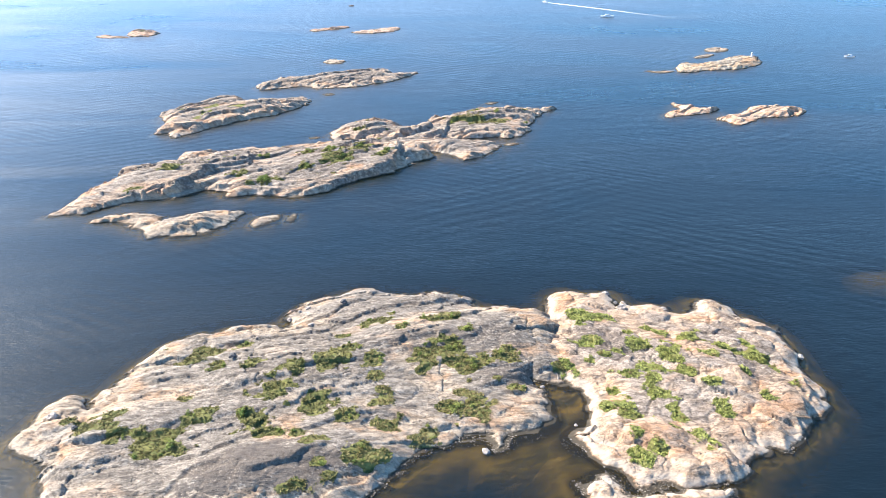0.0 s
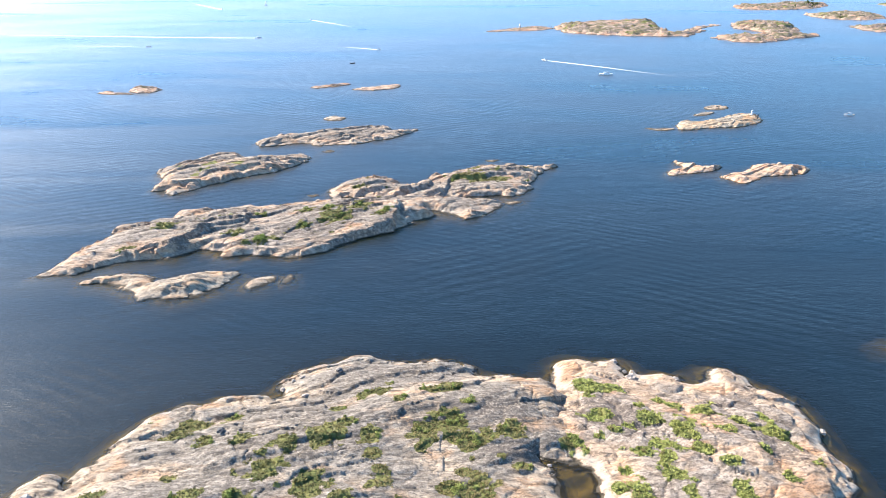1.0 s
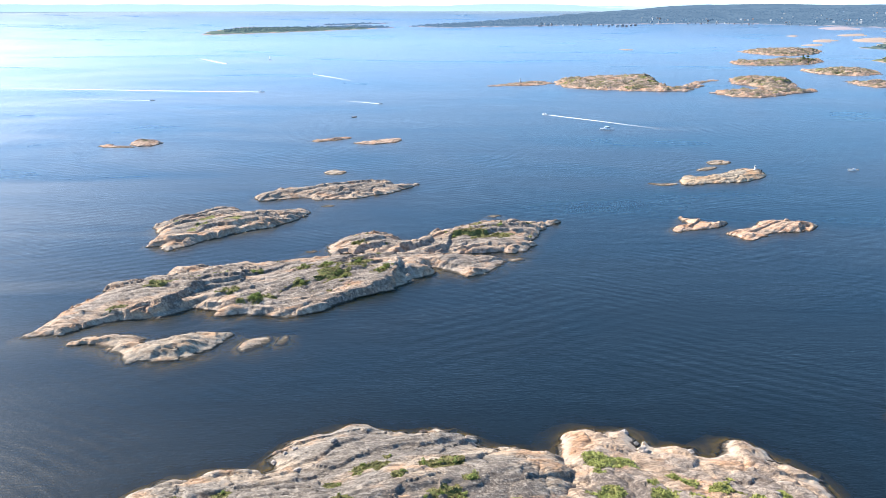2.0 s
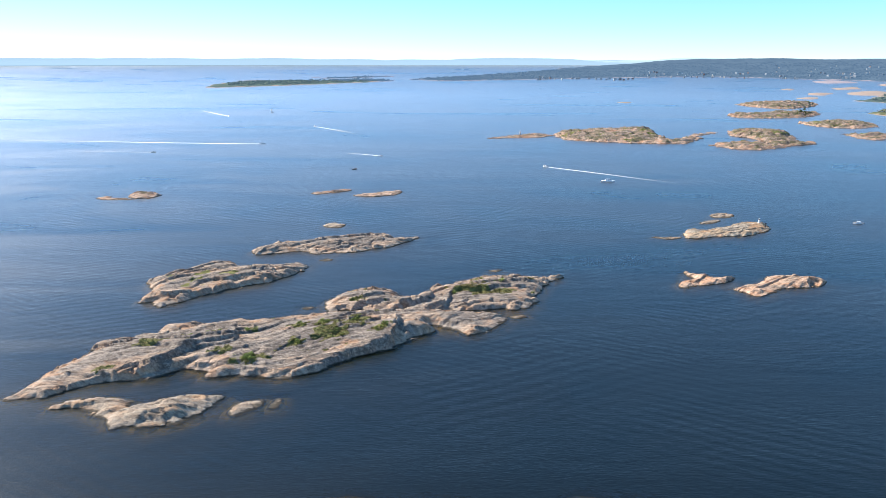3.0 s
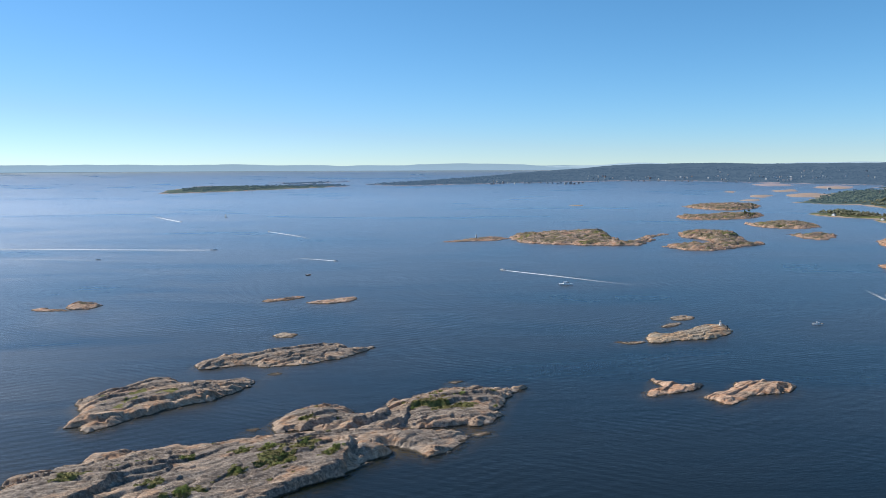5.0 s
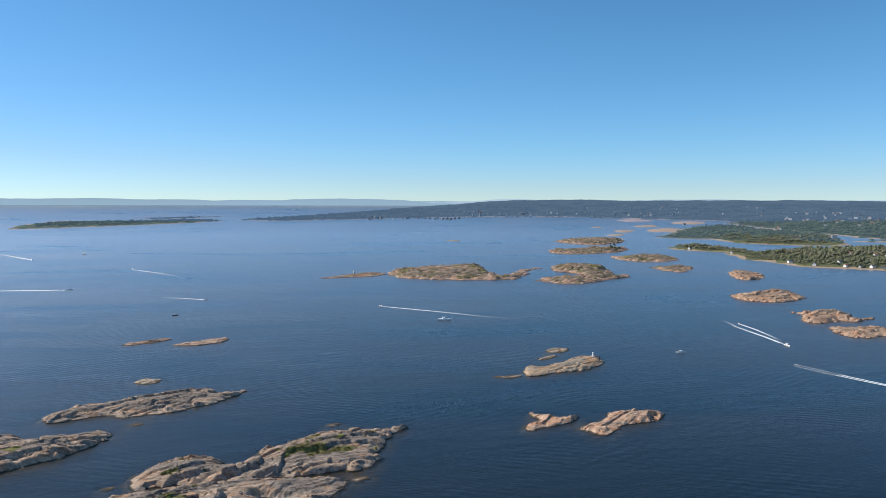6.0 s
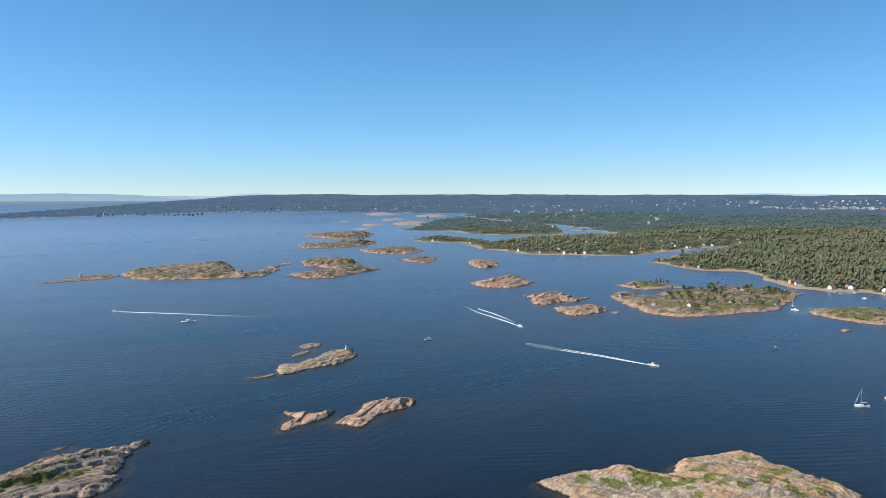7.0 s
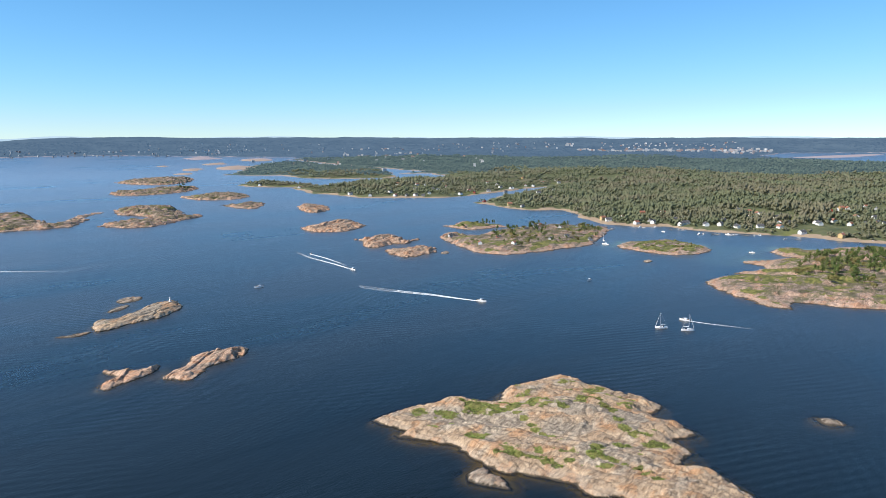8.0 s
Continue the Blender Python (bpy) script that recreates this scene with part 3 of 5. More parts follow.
near_east = island("", [NEAR_EAST, NEAR_FOOT], 3.0, 5.0, 0.4, -35, 14, hills=[(70, 160, 20, 15, 2.2), (44, 180, 12, 12, 1.0)],
                   rough=0.8, domes=0.7, green=0.36, patches=SHRUBBERY, blocks=0.58, grey=0.36, ledge=0.3, mat=ROCK_EAST,
                   shelf=(27, 133, 42, 26), slabs=True, onto=ISLES[0],
                   tones=[(72, 151, 9, 5, 1.0), (44, 172, 14, 8, -0.5), (85, 158, 9, 7, -0.4), (82, 182, 8, 6, -0.35), (46, 205, 8, 5, 0.8)])


def near(x, y):
    """Height of the near island, whichever body is on top."""
    return np.maximum(near_west(x, y), near_east(x, y))


# ---- the long island behind the sound ----
LONG_SOUTH = [(-163, 271), (-160, 278), (-157, 289), (-155, 297), (-150, 307), (-151, 317), (-150, 326), (-141, 331), (-130, 336), (-128, 343), (-122, 348), (-104, 353), (-86, 356), (-63, 361), (-41, 366), (-19, 368), (4, 366), (26, 363), (31, 357), (21, 344), (11, 335), (5, 342), (-6, 348), (-4, 340), (-11, 332), (-22, 324), (-24, 318), (-35, 311), (-52, 297), (-64, 290), (-78, 292), (-94, 290), (-95, 297), (-104, 299), (-110, 295), (-116, 290), (-129, 287), (-143, 278), (-147, 273), (-154, 271)]
LONG_NORTH = [(-61, 376), (-58, 387), (-53, 395), (-42, 400), (-29, 397), (-20, 386), (-9, 394), (-7, 407), (1, 409), (14, 419), (26, 426), (47, 427), (53, 423), (65, 427), (68, 424), (56, 411), (51, 397), (46, 390), (48, 384), (42, 373), (18, 368), (-7, 369), (-41, 369), (-55, 368)]
long_s = island("long grey granite island with dark cliffs and sparse shrubs", [LONG_SOUTH], 2.8, 3.2, 0.55, 24, 23,
                hills=[(-125, 312, 26, 9, 3.0), (-50, 333, 40, 14, 4.0), (-88, 325, 20, 12, 0.8), (0, 352, 20, 7, 1.0)], rough=0.9, green=0.3, blocks=0.95, grey=0.72, ledge=1.2, chips=0.75, slabs=True, mat=ROCK_LONG,
                patches=[(-94, 309, 4), (-80, 303, 4), (-111, 323, 4), (-101, 327, 4), (-86, 331, 3), (-66, 336, 4), (-49, 326, 7), (-54, 335, 5), (-40, 337, 6), (-28, 330, 4), (-64, 317, 3), (-133, 291, 3), (-123, 312, 5)],
                scarps=[((-148, 271), (-128, 280), 7, 2.2), ((-130, 279), (-112, 295), 8, 3.4), ((-113, 294), (-104, 314), 9, 3.2), ((-104, 313), (-88, 322), 8, 1.8),
                        ((-60, 289), (-36, 303), 9, 2.6), ((-37, 303), (-22, 319), 9, 3.6), ((-22, 319), (-19, 345), 9, 3.0)],
                tones=[(-118, 296, 24, 5, -0.5), (-35, 308, 26, 9, -0.6), (-102, 299, 8, 7, 1.3), (-55, 318, 22, 10, -0.25), (-15, 345, 16, 10, 0.5)])
long_n = island("grey granite island with heath on its back", [LONG_NORTH], 2.6, 3.2, 0.55, 20, 29,
                hills=[(22, 398, 26, 12, 2.8), (-42, 383, 15, 8, 1.6)], rough=0.9, green=0.38, blocks=0.95, grey=0.62, ledge=1.3, chips=0.75, slabs=True, mat=ROCK_LONG, patches=[(11, 392, 5), (21, 389, 5), (30, 389, 5), (-43, 377, 3)],
                scarps=[((12, 367), (42, 369), 7, 2.0), ((-50, 374), (-30, 382), 7, 1.4)])
island("low pale granite skerry in still water", [[(-141, 264), (-138, 269), (-131, 272), (-121, 273), (-114, 270), (-115, 266), (-110, 265), (-104, 270), (-94, 274), (-83, 274), (-81, 272), (-84, 265), (-85, 259), (-96, 251), (-104, 250), (-107, 253), (-114, 251), (-119, 256), (-128, 262)]], 1.8, 3.0, 0.6, 15, 31, hills=[(-97, 261, 10, 6, 1.4)], rough=0.5, blocks=0.55, grey=0.4, domes=0.35, ledge=0.8, chips=0.5, slabs=True, scarps=[((-108, 252), (-90, 257), 8, 1.2)])
island("small rounded granite skerry", [[(-76, 262), (-75, 268), (-69, 271), (-66, 271), (-66, 266), (-69, 263), (-73, 259)]], 1.2, 2.0, 0.5, 15, 33, rough=0.5, blocks=0.6, grey=0.4, wander=0.5)
island("granite island with a flat green back", [[(-126, 482), (-119, 497), (-106, 506), (-88, 512), (-73, 521), (-54, 527), (-38, 527), (-33, 517), (-20, 522), (-19, 516), (-33, 500), (-47, 488), (-61, 480), (-78, 478), (-94, 482), (-108, 478), (-118, 476)]], 2.6, 4.0, 0.65, 22, 37, hills=[(-65, 503, 30, 10, 1.2)], rough=0.8, green=0.42, blocks=0.95, grey=0.58, ledge=1.4, chips=0.75, slabs=True, mat=ROCK_LONG)
island("layered grey granite island with grassy hollows", [[(-157, 381), (-156, 389), (-158, 402), (-166, 417), (-159, 428), (-150, 440), (-142, 455), (-129, 455), (-121, 446), (-108, 448), (-92, 452), (-83, 450), (-84, 440), (-97, 417), (-108, 409), (-118, 400), (-128, 394), (-140, 376), (-146, 376), (-152, 380)]], 3.0, 4.0, 0.6, 28, 41, hills=[(-120, 423, 26, 11, 1.6), (-150, 398, 10, 10, 1.0)], rough=0.8, green=0.36, blocks=0.95, grey=0.6, ledge=1.4, chips=0.75, slabs=True, mat=ROCK_LONG,
       scarps=[((-152, 378), (-128, 392), 7, 1.8), ((-128, 392), (-92, 418), 8, 2.2)], patches=[(-137, 409, 4), (-120, 419, 4)])
# ---- skerries ----
SKERRIES = (
    ([(32, 361), (39, 363), (40, 360), (34, 358)], 0.8), ([(-62, 268), (-62, 272), (-61, 273), (-60, 270), (-61, 266)], 0.2), ([(-90, 560), (-84, 568), (-75, 564), (-76, 554), (-86, 552)], 0.9), ([(-78, 461), (-73, 465), (-69, 464), (-72, 460)], 0.4), ([(27, 440), (32, 442), (35, 440), (30, 437)], 0.4), ([(-71, 373), (-67, 374), (-66, 372), (-68, 371)], 0.4),
    ([(213, 596), (223, 606), (233, 600), (226, 588), (214, 588)], 1.0), ([(196, 571), (208, 579), (215, 578), (205, 567), (197, 564)], 0.7), ([(147, 524), (163, 524), (166, 521), (156, 516)], 0.4), ([(183, 220), (189, 222), (194, 221), (191, 215), (191, 209), (187, 204), (184, 209), (181, 215)], 1.2), ([(327, 148), (332, 144), (330, 137), (324, 139), (322, 144)], 0.8), ([(547, 583), (559, 585), (548, 575), (543, 577)], 0.8), ([(648, 404), (659, 402), (648, 394), (641, 397)], 1.0),
)
for k, (line, top) in enumerate(SKERRIES):
    island("small bare rock just above the water", [line], top, 2.0, 0.5, 20, 200 + 7 * k, rough=0.2, blocks=0.35, grey=0.45, wander=0.6, ledge=0.5, chips=0.5, name="skerry")
for k, (line, top) in enumerate((([(-285, 674), (-286, 691), (-279, 700), (-264, 691), (-261, 679), (-269, 668)], 3.0), ([(-312, 671), (-305, 682), (-298, 674), (-285, 671), (-280, 663), (-299, 663)], 0.8), ([(-81, 682), (-71, 694), (-45, 707), (-40, 706), (-44, 688), (-64, 679)], 2.0), ([(-125, 700), (-112, 706), (-89, 715), (-98, 700), (-117, 688)], 1.4))):
    island("low far skerry of reddish rock", [line], top, 5.0, 0.9, 20, 300 + 7 * k, rough=0.5, blocks=0.6, grey=0.45, wander=1.1, ledge=0.9, chips=0.4, mat=ROCK_FAR, name="skerry")
island("dark weed-covered reef just under the water", [[(141, 216), (148, 220), (158, 220), (156, 214), (143, 211)]], 0.3, 3.0, 0.6, 20, 351, rough=0.4, blocks=0.5, wander=0.6, name="reef", sink=1.9, slope=0.2)
# ---- the beacon island and the pair before it ----
beacon_isle = island("flat-topped granite island with a white beacon", [[(171, 531), (179, 545), (193, 543), (213, 557), (231, 566), (243, 565), (241, 550), (238, 545), (225, 533), (211, 526), (192, 523), (177, 518), (169, 519)]], 3.0, 4.0, 0.5, 25, 47, hills=[(225, 551, 14, 8, 1.0)], rough=0.5, green=0.3, blocks=0.45, grey=0.55, mat=ROCK_PINK, ledge=1.0, chips=0.5, slabs=True)
island("ragged low rock island of tilted slabs", [[(129, 410), (134, 418), (142, 421), (140, 427), (141, 435), (146, 431), (153, 424), (165, 425), (161, 418), (150, 412), (138, 408), (131, 405)]], 1.9, 3.0, 0.42, 30, 53, rough=0.4, blocks=0.35, grey=0.5, wander=0.6, ledge=1.5, chips=0.6, mat=ROCK_RED, slabs=True)
island("low rock island of tilted slabs", [[(158, 403), (168, 412), (179, 416), (184, 426), (190, 427), (200, 428), (207, 424), (212, 423), (214, 417), (206, 409), (191, 405), (180, 403), (174, 395), (165, 391), (161, 396)]], 2.0, 3.0, 0.42, 35, 59, hills=[(193, 418, 9, 5, 1.0)], rough=0.4, blocks=0.35, grey=0.5, wander=0.6, ledge=1.5, chips=0.6, mat=ROCK_RED, slabs=True)
# ---- the broad island on the right ----
BROAD = [(194, 285), (204, 284), (214, 284), (224, 280), (234, 275), (242, 262), (244, 256), (253, 264), (265, 267), (279, 264), (295, 262), (299, 257), (296, 236), (297, 213), (296, 204), (279, 200), (279, 189), (274, 178), (264, 182), (259, 171), (251, 169), (243, 170), (248, 163), (245, 155), (241, 146), (235, 139), (219, 148), (208, 164), (206, 175), (203, 185), (203, 194), (196, 211), (196, 224), (196, 229), (199, 238), (198, 244), (194, 256), (190, 267), (197, 266), (196, 276)]
broad = island("broad pink granite island with grass in its hollows", [BROAD], 2.6, 5.0, 0.5, -68, 61,
               hills=[(262, 226, 26, 20, 3.6), (240, 240, 30, 12, 1.6), (225, 270, 18, 9, 1.0)], rough=0.9, domes=0.6, green=0.56, blocks=0.6, grey=0.32, mat=ROCK_PINK, ledge=0.6, slabs=True,
               patches=[(240, 250, 2.0), (237, 244, 2.0), (235, 239, 1.9), (233, 233, 1.9), (231, 228, 1.9), (229, 224, 1.8), (228, 219, 1.8), (227, 215, 1.8), (202, 222, 2.1), (204, 218, 2.1), (206, 215, 2.1), (207, 212, 2.1), (209, 208, 2.1), (209, 204, 2.1), (209, 200, 2.1), (275, 229, 3.3), (270, 220, 3.2), (265, 212, 3.2), (258, 203, 3.0), (252, 196, 2.9), (240, 190, 2.8), (223, 193, 2.3), (224, 189, 2.3), (225, 185, 2.3), (225, 181, 2.2), (225, 176, 2.2), (224, 172, 2.2), (223, 168, 2.2), (273, 237, 1.8), (274, 233, 1.8)])
# ---- the outer islands ----
outer = [island("reddish rocky island with dry grass and heath", [line], top, 14.0, 2.4, 12, 400 + 9 * k, hills=hs, rough=1.6, blocks=1.6, chips=0.4, green=gr * 0.7, grey=0.5, wander=3.6, ledge=2.6, mat=ROCK_FAR)
         for k, (line, top, gr, hs) in enumerate((
             ([(186, 1247), (206, 1285), (263, 1331), (291, 1345), (300, 1316), (339, 1350), (352, 1319), (355, 1223), (352, 1152), (408, 1205), (387, 1144), (357, 1111), (320, 1109), (255, 1128), (194, 1162), (187, 1200)], 5.0, 0.7, ((285, 1230, 60, 40, 5), (340, 1240, 40, 40, 5))), ([(70, 1181), (101, 1218), (137, 1247), (172, 1242), (183, 1229), (148, 1198), (106, 1190)], 1.6, 0.1, ()), ([(405, 1238), (464, 1284), (462, 1272), (412, 1214)], 1.0, 0.1, ()),
             ([(395, 1095), (418, 1112), (460, 1132), (489, 1150), (481, 1206), (471, 1221), (497, 1298), (551, 1317), (585, 1288), (563, 1195), (530, 1119), (565, 1139), (537, 1091), (500, 1078), (459, 1043), (427, 1032), (401, 1058)], 5.0, 0.68, ((540, 1220, 50, 50, 5),)), ([(641, 1678), (675, 1725), (720, 1706), (826, 1764), (868, 1747), (871, 1721), (780, 1621), (687, 1597), (638, 1617)], 5.0, 0.66, ((770, 1680, 80, 40, 5),)), ([(821, 2088), (881, 2118), (974, 2197), (1026, 2136), (1065, 2132), (982, 1989), (878, 1907), (830, 1957)], 6.0, 0.66, ((950, 2040, 80, 60, 6),)),
             ([(702, 1478), (746, 1482), (807, 1516), (827, 1448), (814, 1397), (748, 1359), (700, 1394)], 5.0, 0.68, ((770, 1430, 50, 40, 4),)), ([(674, 1260), (688, 1245), (727, 1257), (742, 1231), (698, 1174), (665, 1164), (664, 1212)], 4.0, 0.6, ())))]
red = [island("steep red granite island with cracked faces", [line], top, 6.0, 1.0, 10, 500 + 9 * k, hills=hs, rough=0.8, blocks=1.3, chips=0.5, green=0.1, grey=0.2, wander=2.0, ledge=1.8, mat=ROCK_RED)
       for k, (line, top, hs) in enumerate((
           ([(570, 869), (584, 866), (630, 883), (661, 886), (648, 840), (653, 834), (612, 806), (577, 803), (561, 828)], 4.5, ((620, 850, 30, 20, 2),)), ([(748, 1129), (771, 1145), (788, 1125), (774, 1074), (729, 1030), (704, 1041)], 3.5, ((750, 1090, 20, 20, 1),)), ([(554, 741), (555, 717), (600, 735), (602, 718), (577, 669), (601, 677), (568, 659), (557, 668), (524, 661), (528, 689), (548, 709)], 4.0, ((570, 700, 20, 20, 2),)), ([(514, 637), (535, 636), (562, 624), (553, 598), (522, 587), (499, 589), (503, 612)], 3.0, ((535, 612, 20, 12, 1),))))]
cottage_isle = island("rocky island with cottages, lawns and low trees", [[(631, 668), (678, 690), (669, 643), (714, 654), (743, 649), (805, 649), (849, 633), (841, 582), (867, 578), (815, 545), (748, 516), (699, 500), (664, 506), (620, 512), (587, 524), (573, 551), (587, 588), (608, 629)]], 4.0, 9.0, 2.0, 8, 71, hills=[(730, 590, 60, 40, 5)], rough=1.4, blocks=1.4, green=0.8, grey=0.5, wander=1.5, mat=ROCK_FAR, slabs=True)
side_isle = island("small rocky island with heath beside the cottages", [[(722, 750), (731, 740), (779, 762), (779, 709), (777, 672), (760, 682), (720, 688), (713, 713)]], 3.0, 7.0, 1.6, 8, 73, rough=1.2, blocks=1.2, green=1.1, grey=0.45, mat=ROCK_FAR)
heath_isle = island("low oval island of rock with a heath-covered back", [[(711, 469), (750, 479), (768, 467), (800, 455), (786, 414), (774, 391), (740, 380), (705, 395), (699, 423), (704, 453)]], 4.0, 9.0, 1.4, 5, 79, rough=0.8, blocks=0.8, green=1.1, grey=0.4, mat=ROCK_FAR, slabs=True)
wood_isle = island("long rocky island with pink shores and green woods", [[(586, 312), (561, 289), (547, 267), (537, 253), (530, 236), (534, 224), (553, 233), (562, 216), (564, 198), (577, 177), (599, 137), (942, 178), (907, 251), (878, 281), (830, 302), (822, 334), (791, 332), (770, 310), (769, 296), (715, 323), (705, 325), (684, 293), (644, 311), (656, 271), (638, 294), (616, 310)]], 4.0, 9.0, 1.6, -60, 83, hills=[(690, 240, 60, 40, 3)], rough=1.2, blocks=1.2, green=0.85, grey=0.45, wander=1.2, mat=ROCK_FAR, slabs=True)

# ================= distance: beyond KEEP metres everything is drawn nearer, on the same line of sight =================
KEEP, EYE, HUB = 2600.0, 120.2, (0.5, 48.0)
CURVE = 90.6 / (4900 - KEEP) ** 2          # past KEEP the sheet bends up slowly to the horizon
MIDWAY, WOODS = 2500.0, 4300.0            # past WOODS the land is a plain backdrop


def nearer(x, y, z):
    x, y = x - HUB[0], y - HUB[1]
    r = np.maximum(np.hypot(x, y), KEEP)
    b = 2 * CURVE * KEEP - EYE / r
    q = (b + np.sqrt(b * b - 4 * CURVE * (CURVE * KEEP * KEEP - EYE))) / (2 * CURVE)
    k = np.where(np.hypot(x, y) > KEEP, q / r, 1.0)
    return HUB[0] + x * k, HUB[1] + y * k, EYE - (EYE - z) * k


# ================= sea =================
def sea():
    az = np.linspace(-math.pi, math.pi, 721)[:-1]
    rr = np.concatenate([[2.0], np.geomspace(20, 60, 12)[:-1], np.geomspace(60, 700, 230)[:-1], np.geomspace(700, 20000, 90)])
    r, a = np.meshgrid(rr, az, indexing="ij")
    x, y = r * np.sin(a), r * np.cos(a)
    clear = 0 * x
    for x0, x1, y0, y1, height in FIELDS:
        m = (x > x0) & (x < x1) & (y > y0) & (y < y1) & (r < 900)
        if m.any():
            clear[m] = np.maximum(clear[m], np.exp(np.minimum(height(x[m], y[m]) - 0.2, 0) / 2.3))
    clear = np.clip(clear * 0.95, 0, 1)
    nx, ny = r.shape
    ids = np.arange(nx * ny).reshape(nx, ny)
    nxt = np.roll(ids, -1, 1)
    quads = np.stack([ids[:-1], ids[1:], nxt[1:], nxt[:-1]], -1).reshape(-1, 4)[:, ::-1]
    px, py, pz = nearer(x, y, 0 * x)
    me = mesh_from("water", np.stack([px.ravel(), py.ravel(), pz.ravel()], 1), quads, WATER, True, clear=clear.ravel())
    tagged(new("water", me), "deep blue rippled sea, brown over the shallows", "sea", kind="structure")
    # sea bed under the shallows
    bm = bmesh.new()
    bmesh.ops.create_grid(bm, x_segments=60, y_segments=60, size=700, matrix=Matrix.Translation((0, 400, -4.3)))
    me = bpy.data.meshes.new("seabed")
    bm.to_mesh(me)
    bm.free()
    n = Nodes("silt")
    me.materials.append(n.finish(n.mix(n.noise(0.2, 5), (0.05, 0.04, 0.02), (0.11, 0.09, 0.045)), 0.9))
    tagged(new("seabed", me), "brown silty bed under shallow water", "seabed", kind="structure")


sea()

# ================= mainland =================
COAST = [(971, 182), (946, 259), (936, 297), (941, 348), (931, 406), (918, 437), (915, 473), (924, 518), (897, 546), (889, 593), (921, 642), (993, 709), (1021, 762), (988, 797), (994, 850), (1025, 949), (1094, 987), (1171, 1007), (1319, 1061), (1522, 1135)]
HARBOURS = [(1569, 1151), (1326, 1107), (1240, 1095), (1146, 1078), (1072, 1091), (1009, 1159), (961, 1209), (957, 1279), (970, 1408), (1027, 1569), (1110, 1543), (1211, 1603), (1285, 1598), (1451, 1665), (1531, 1579), (1708, 1678), (1809, 1856), (1700, 1912)]
FAR_COAST = [(1700, 1912), (1903, 1949), (1953, 2189), (2012, 2467), (2241, 3100), (2758, 4045), (2537, 4512), (2241, 5335), (1900, 5600), (1380, 5350), (800, 5000),
             (56, 4468), (-225, 4723), (150, 5700), (800, 7600), (1500, 9800), (2000, 12500), (9000, 11000), (13500, 2000), (12500, -4000), (3000, -2000), (1250, -250), (1000, 0)]
SPITS = ([(1004, 1755), (1083, 1814), (1134, 1837), (1125, 1661), (1110, 1543), (1049, 1577), (993, 1668)],
         [(1265, 2265), (1395, 2431), (1500, 2560), (1725, 2873), (1989, 3124), (2239, 3169), (2002, 2671), (2028, 2544), (1944, 2280), (1584, 1786), (1484, 1768), (1406, 1782), (1315, 1902), (1367, 2100), (1303, 2169)],
         [(2480, 3673), (2808, 3780), (2629, 3256), (2340, 2927), (2227, 2987)],
         [(-1064, 3374), (-884, 3518), (-647, 3845), (-281, 4468), (-525, 4862), (-752, 4468), (-1065, 4239), (-1167, 3936)], [(-843, 5009), (-678, 5509), (-357, 5699), (-635, 5165)])
# bare islets too far off to walk on
ISLETS = ([(1376, 2815), (1461, 2803), (1343, 2625), (1310, 2660)], [(1189, 2494), (1250, 2490), (1178, 2359), (1142, 2398)], [(1722, 3298), (1918, 3454), (1798, 3216), (1659, 3148)],
          [(1536, 2849), (1710, 2989), (1725, 2873), (1556, 2619), (1452, 2654)], [(2129, 4336), (2360, 4487), (2306, 4140), (2051, 3975)], [(2278, 3896), (2506, 3919), (2207, 3488), (2114, 3591)],
          [(1442, 3182), (1523, 3243), (1427, 3057)], [(515, 2205), (556, 2200), (540, 2150), (508, 2165)], [(-1240, 4420), (-1120, 4640), (-1130, 4480)], [(-960, 5300), (-830, 5560), (-880, 5330)])
LAKE = [(4559, 1646), (5228, 1995), (6254, 2195), (6816, 1927), (7100, 1300), (3950, 700), (4043, 1060), (4444, 1420)]
SANDBANK = [(4760, 1660), (5500, 1640), (6200, 1560), (6200, 1440), (5200, 1400), (4900, 1480)]
MAIN_LINE = np.array(COAST + HARBOURS + FAR_COAST, float)
SPIT_LINES = [rounded(s, 2) for s in SPITS]
LAKE_LINE, SAND_LINE = np.array(LAKE, float), np.array(SANDBANK, float)
ISLET_LINES = [rounded(s, 2) for s in ISLETS]


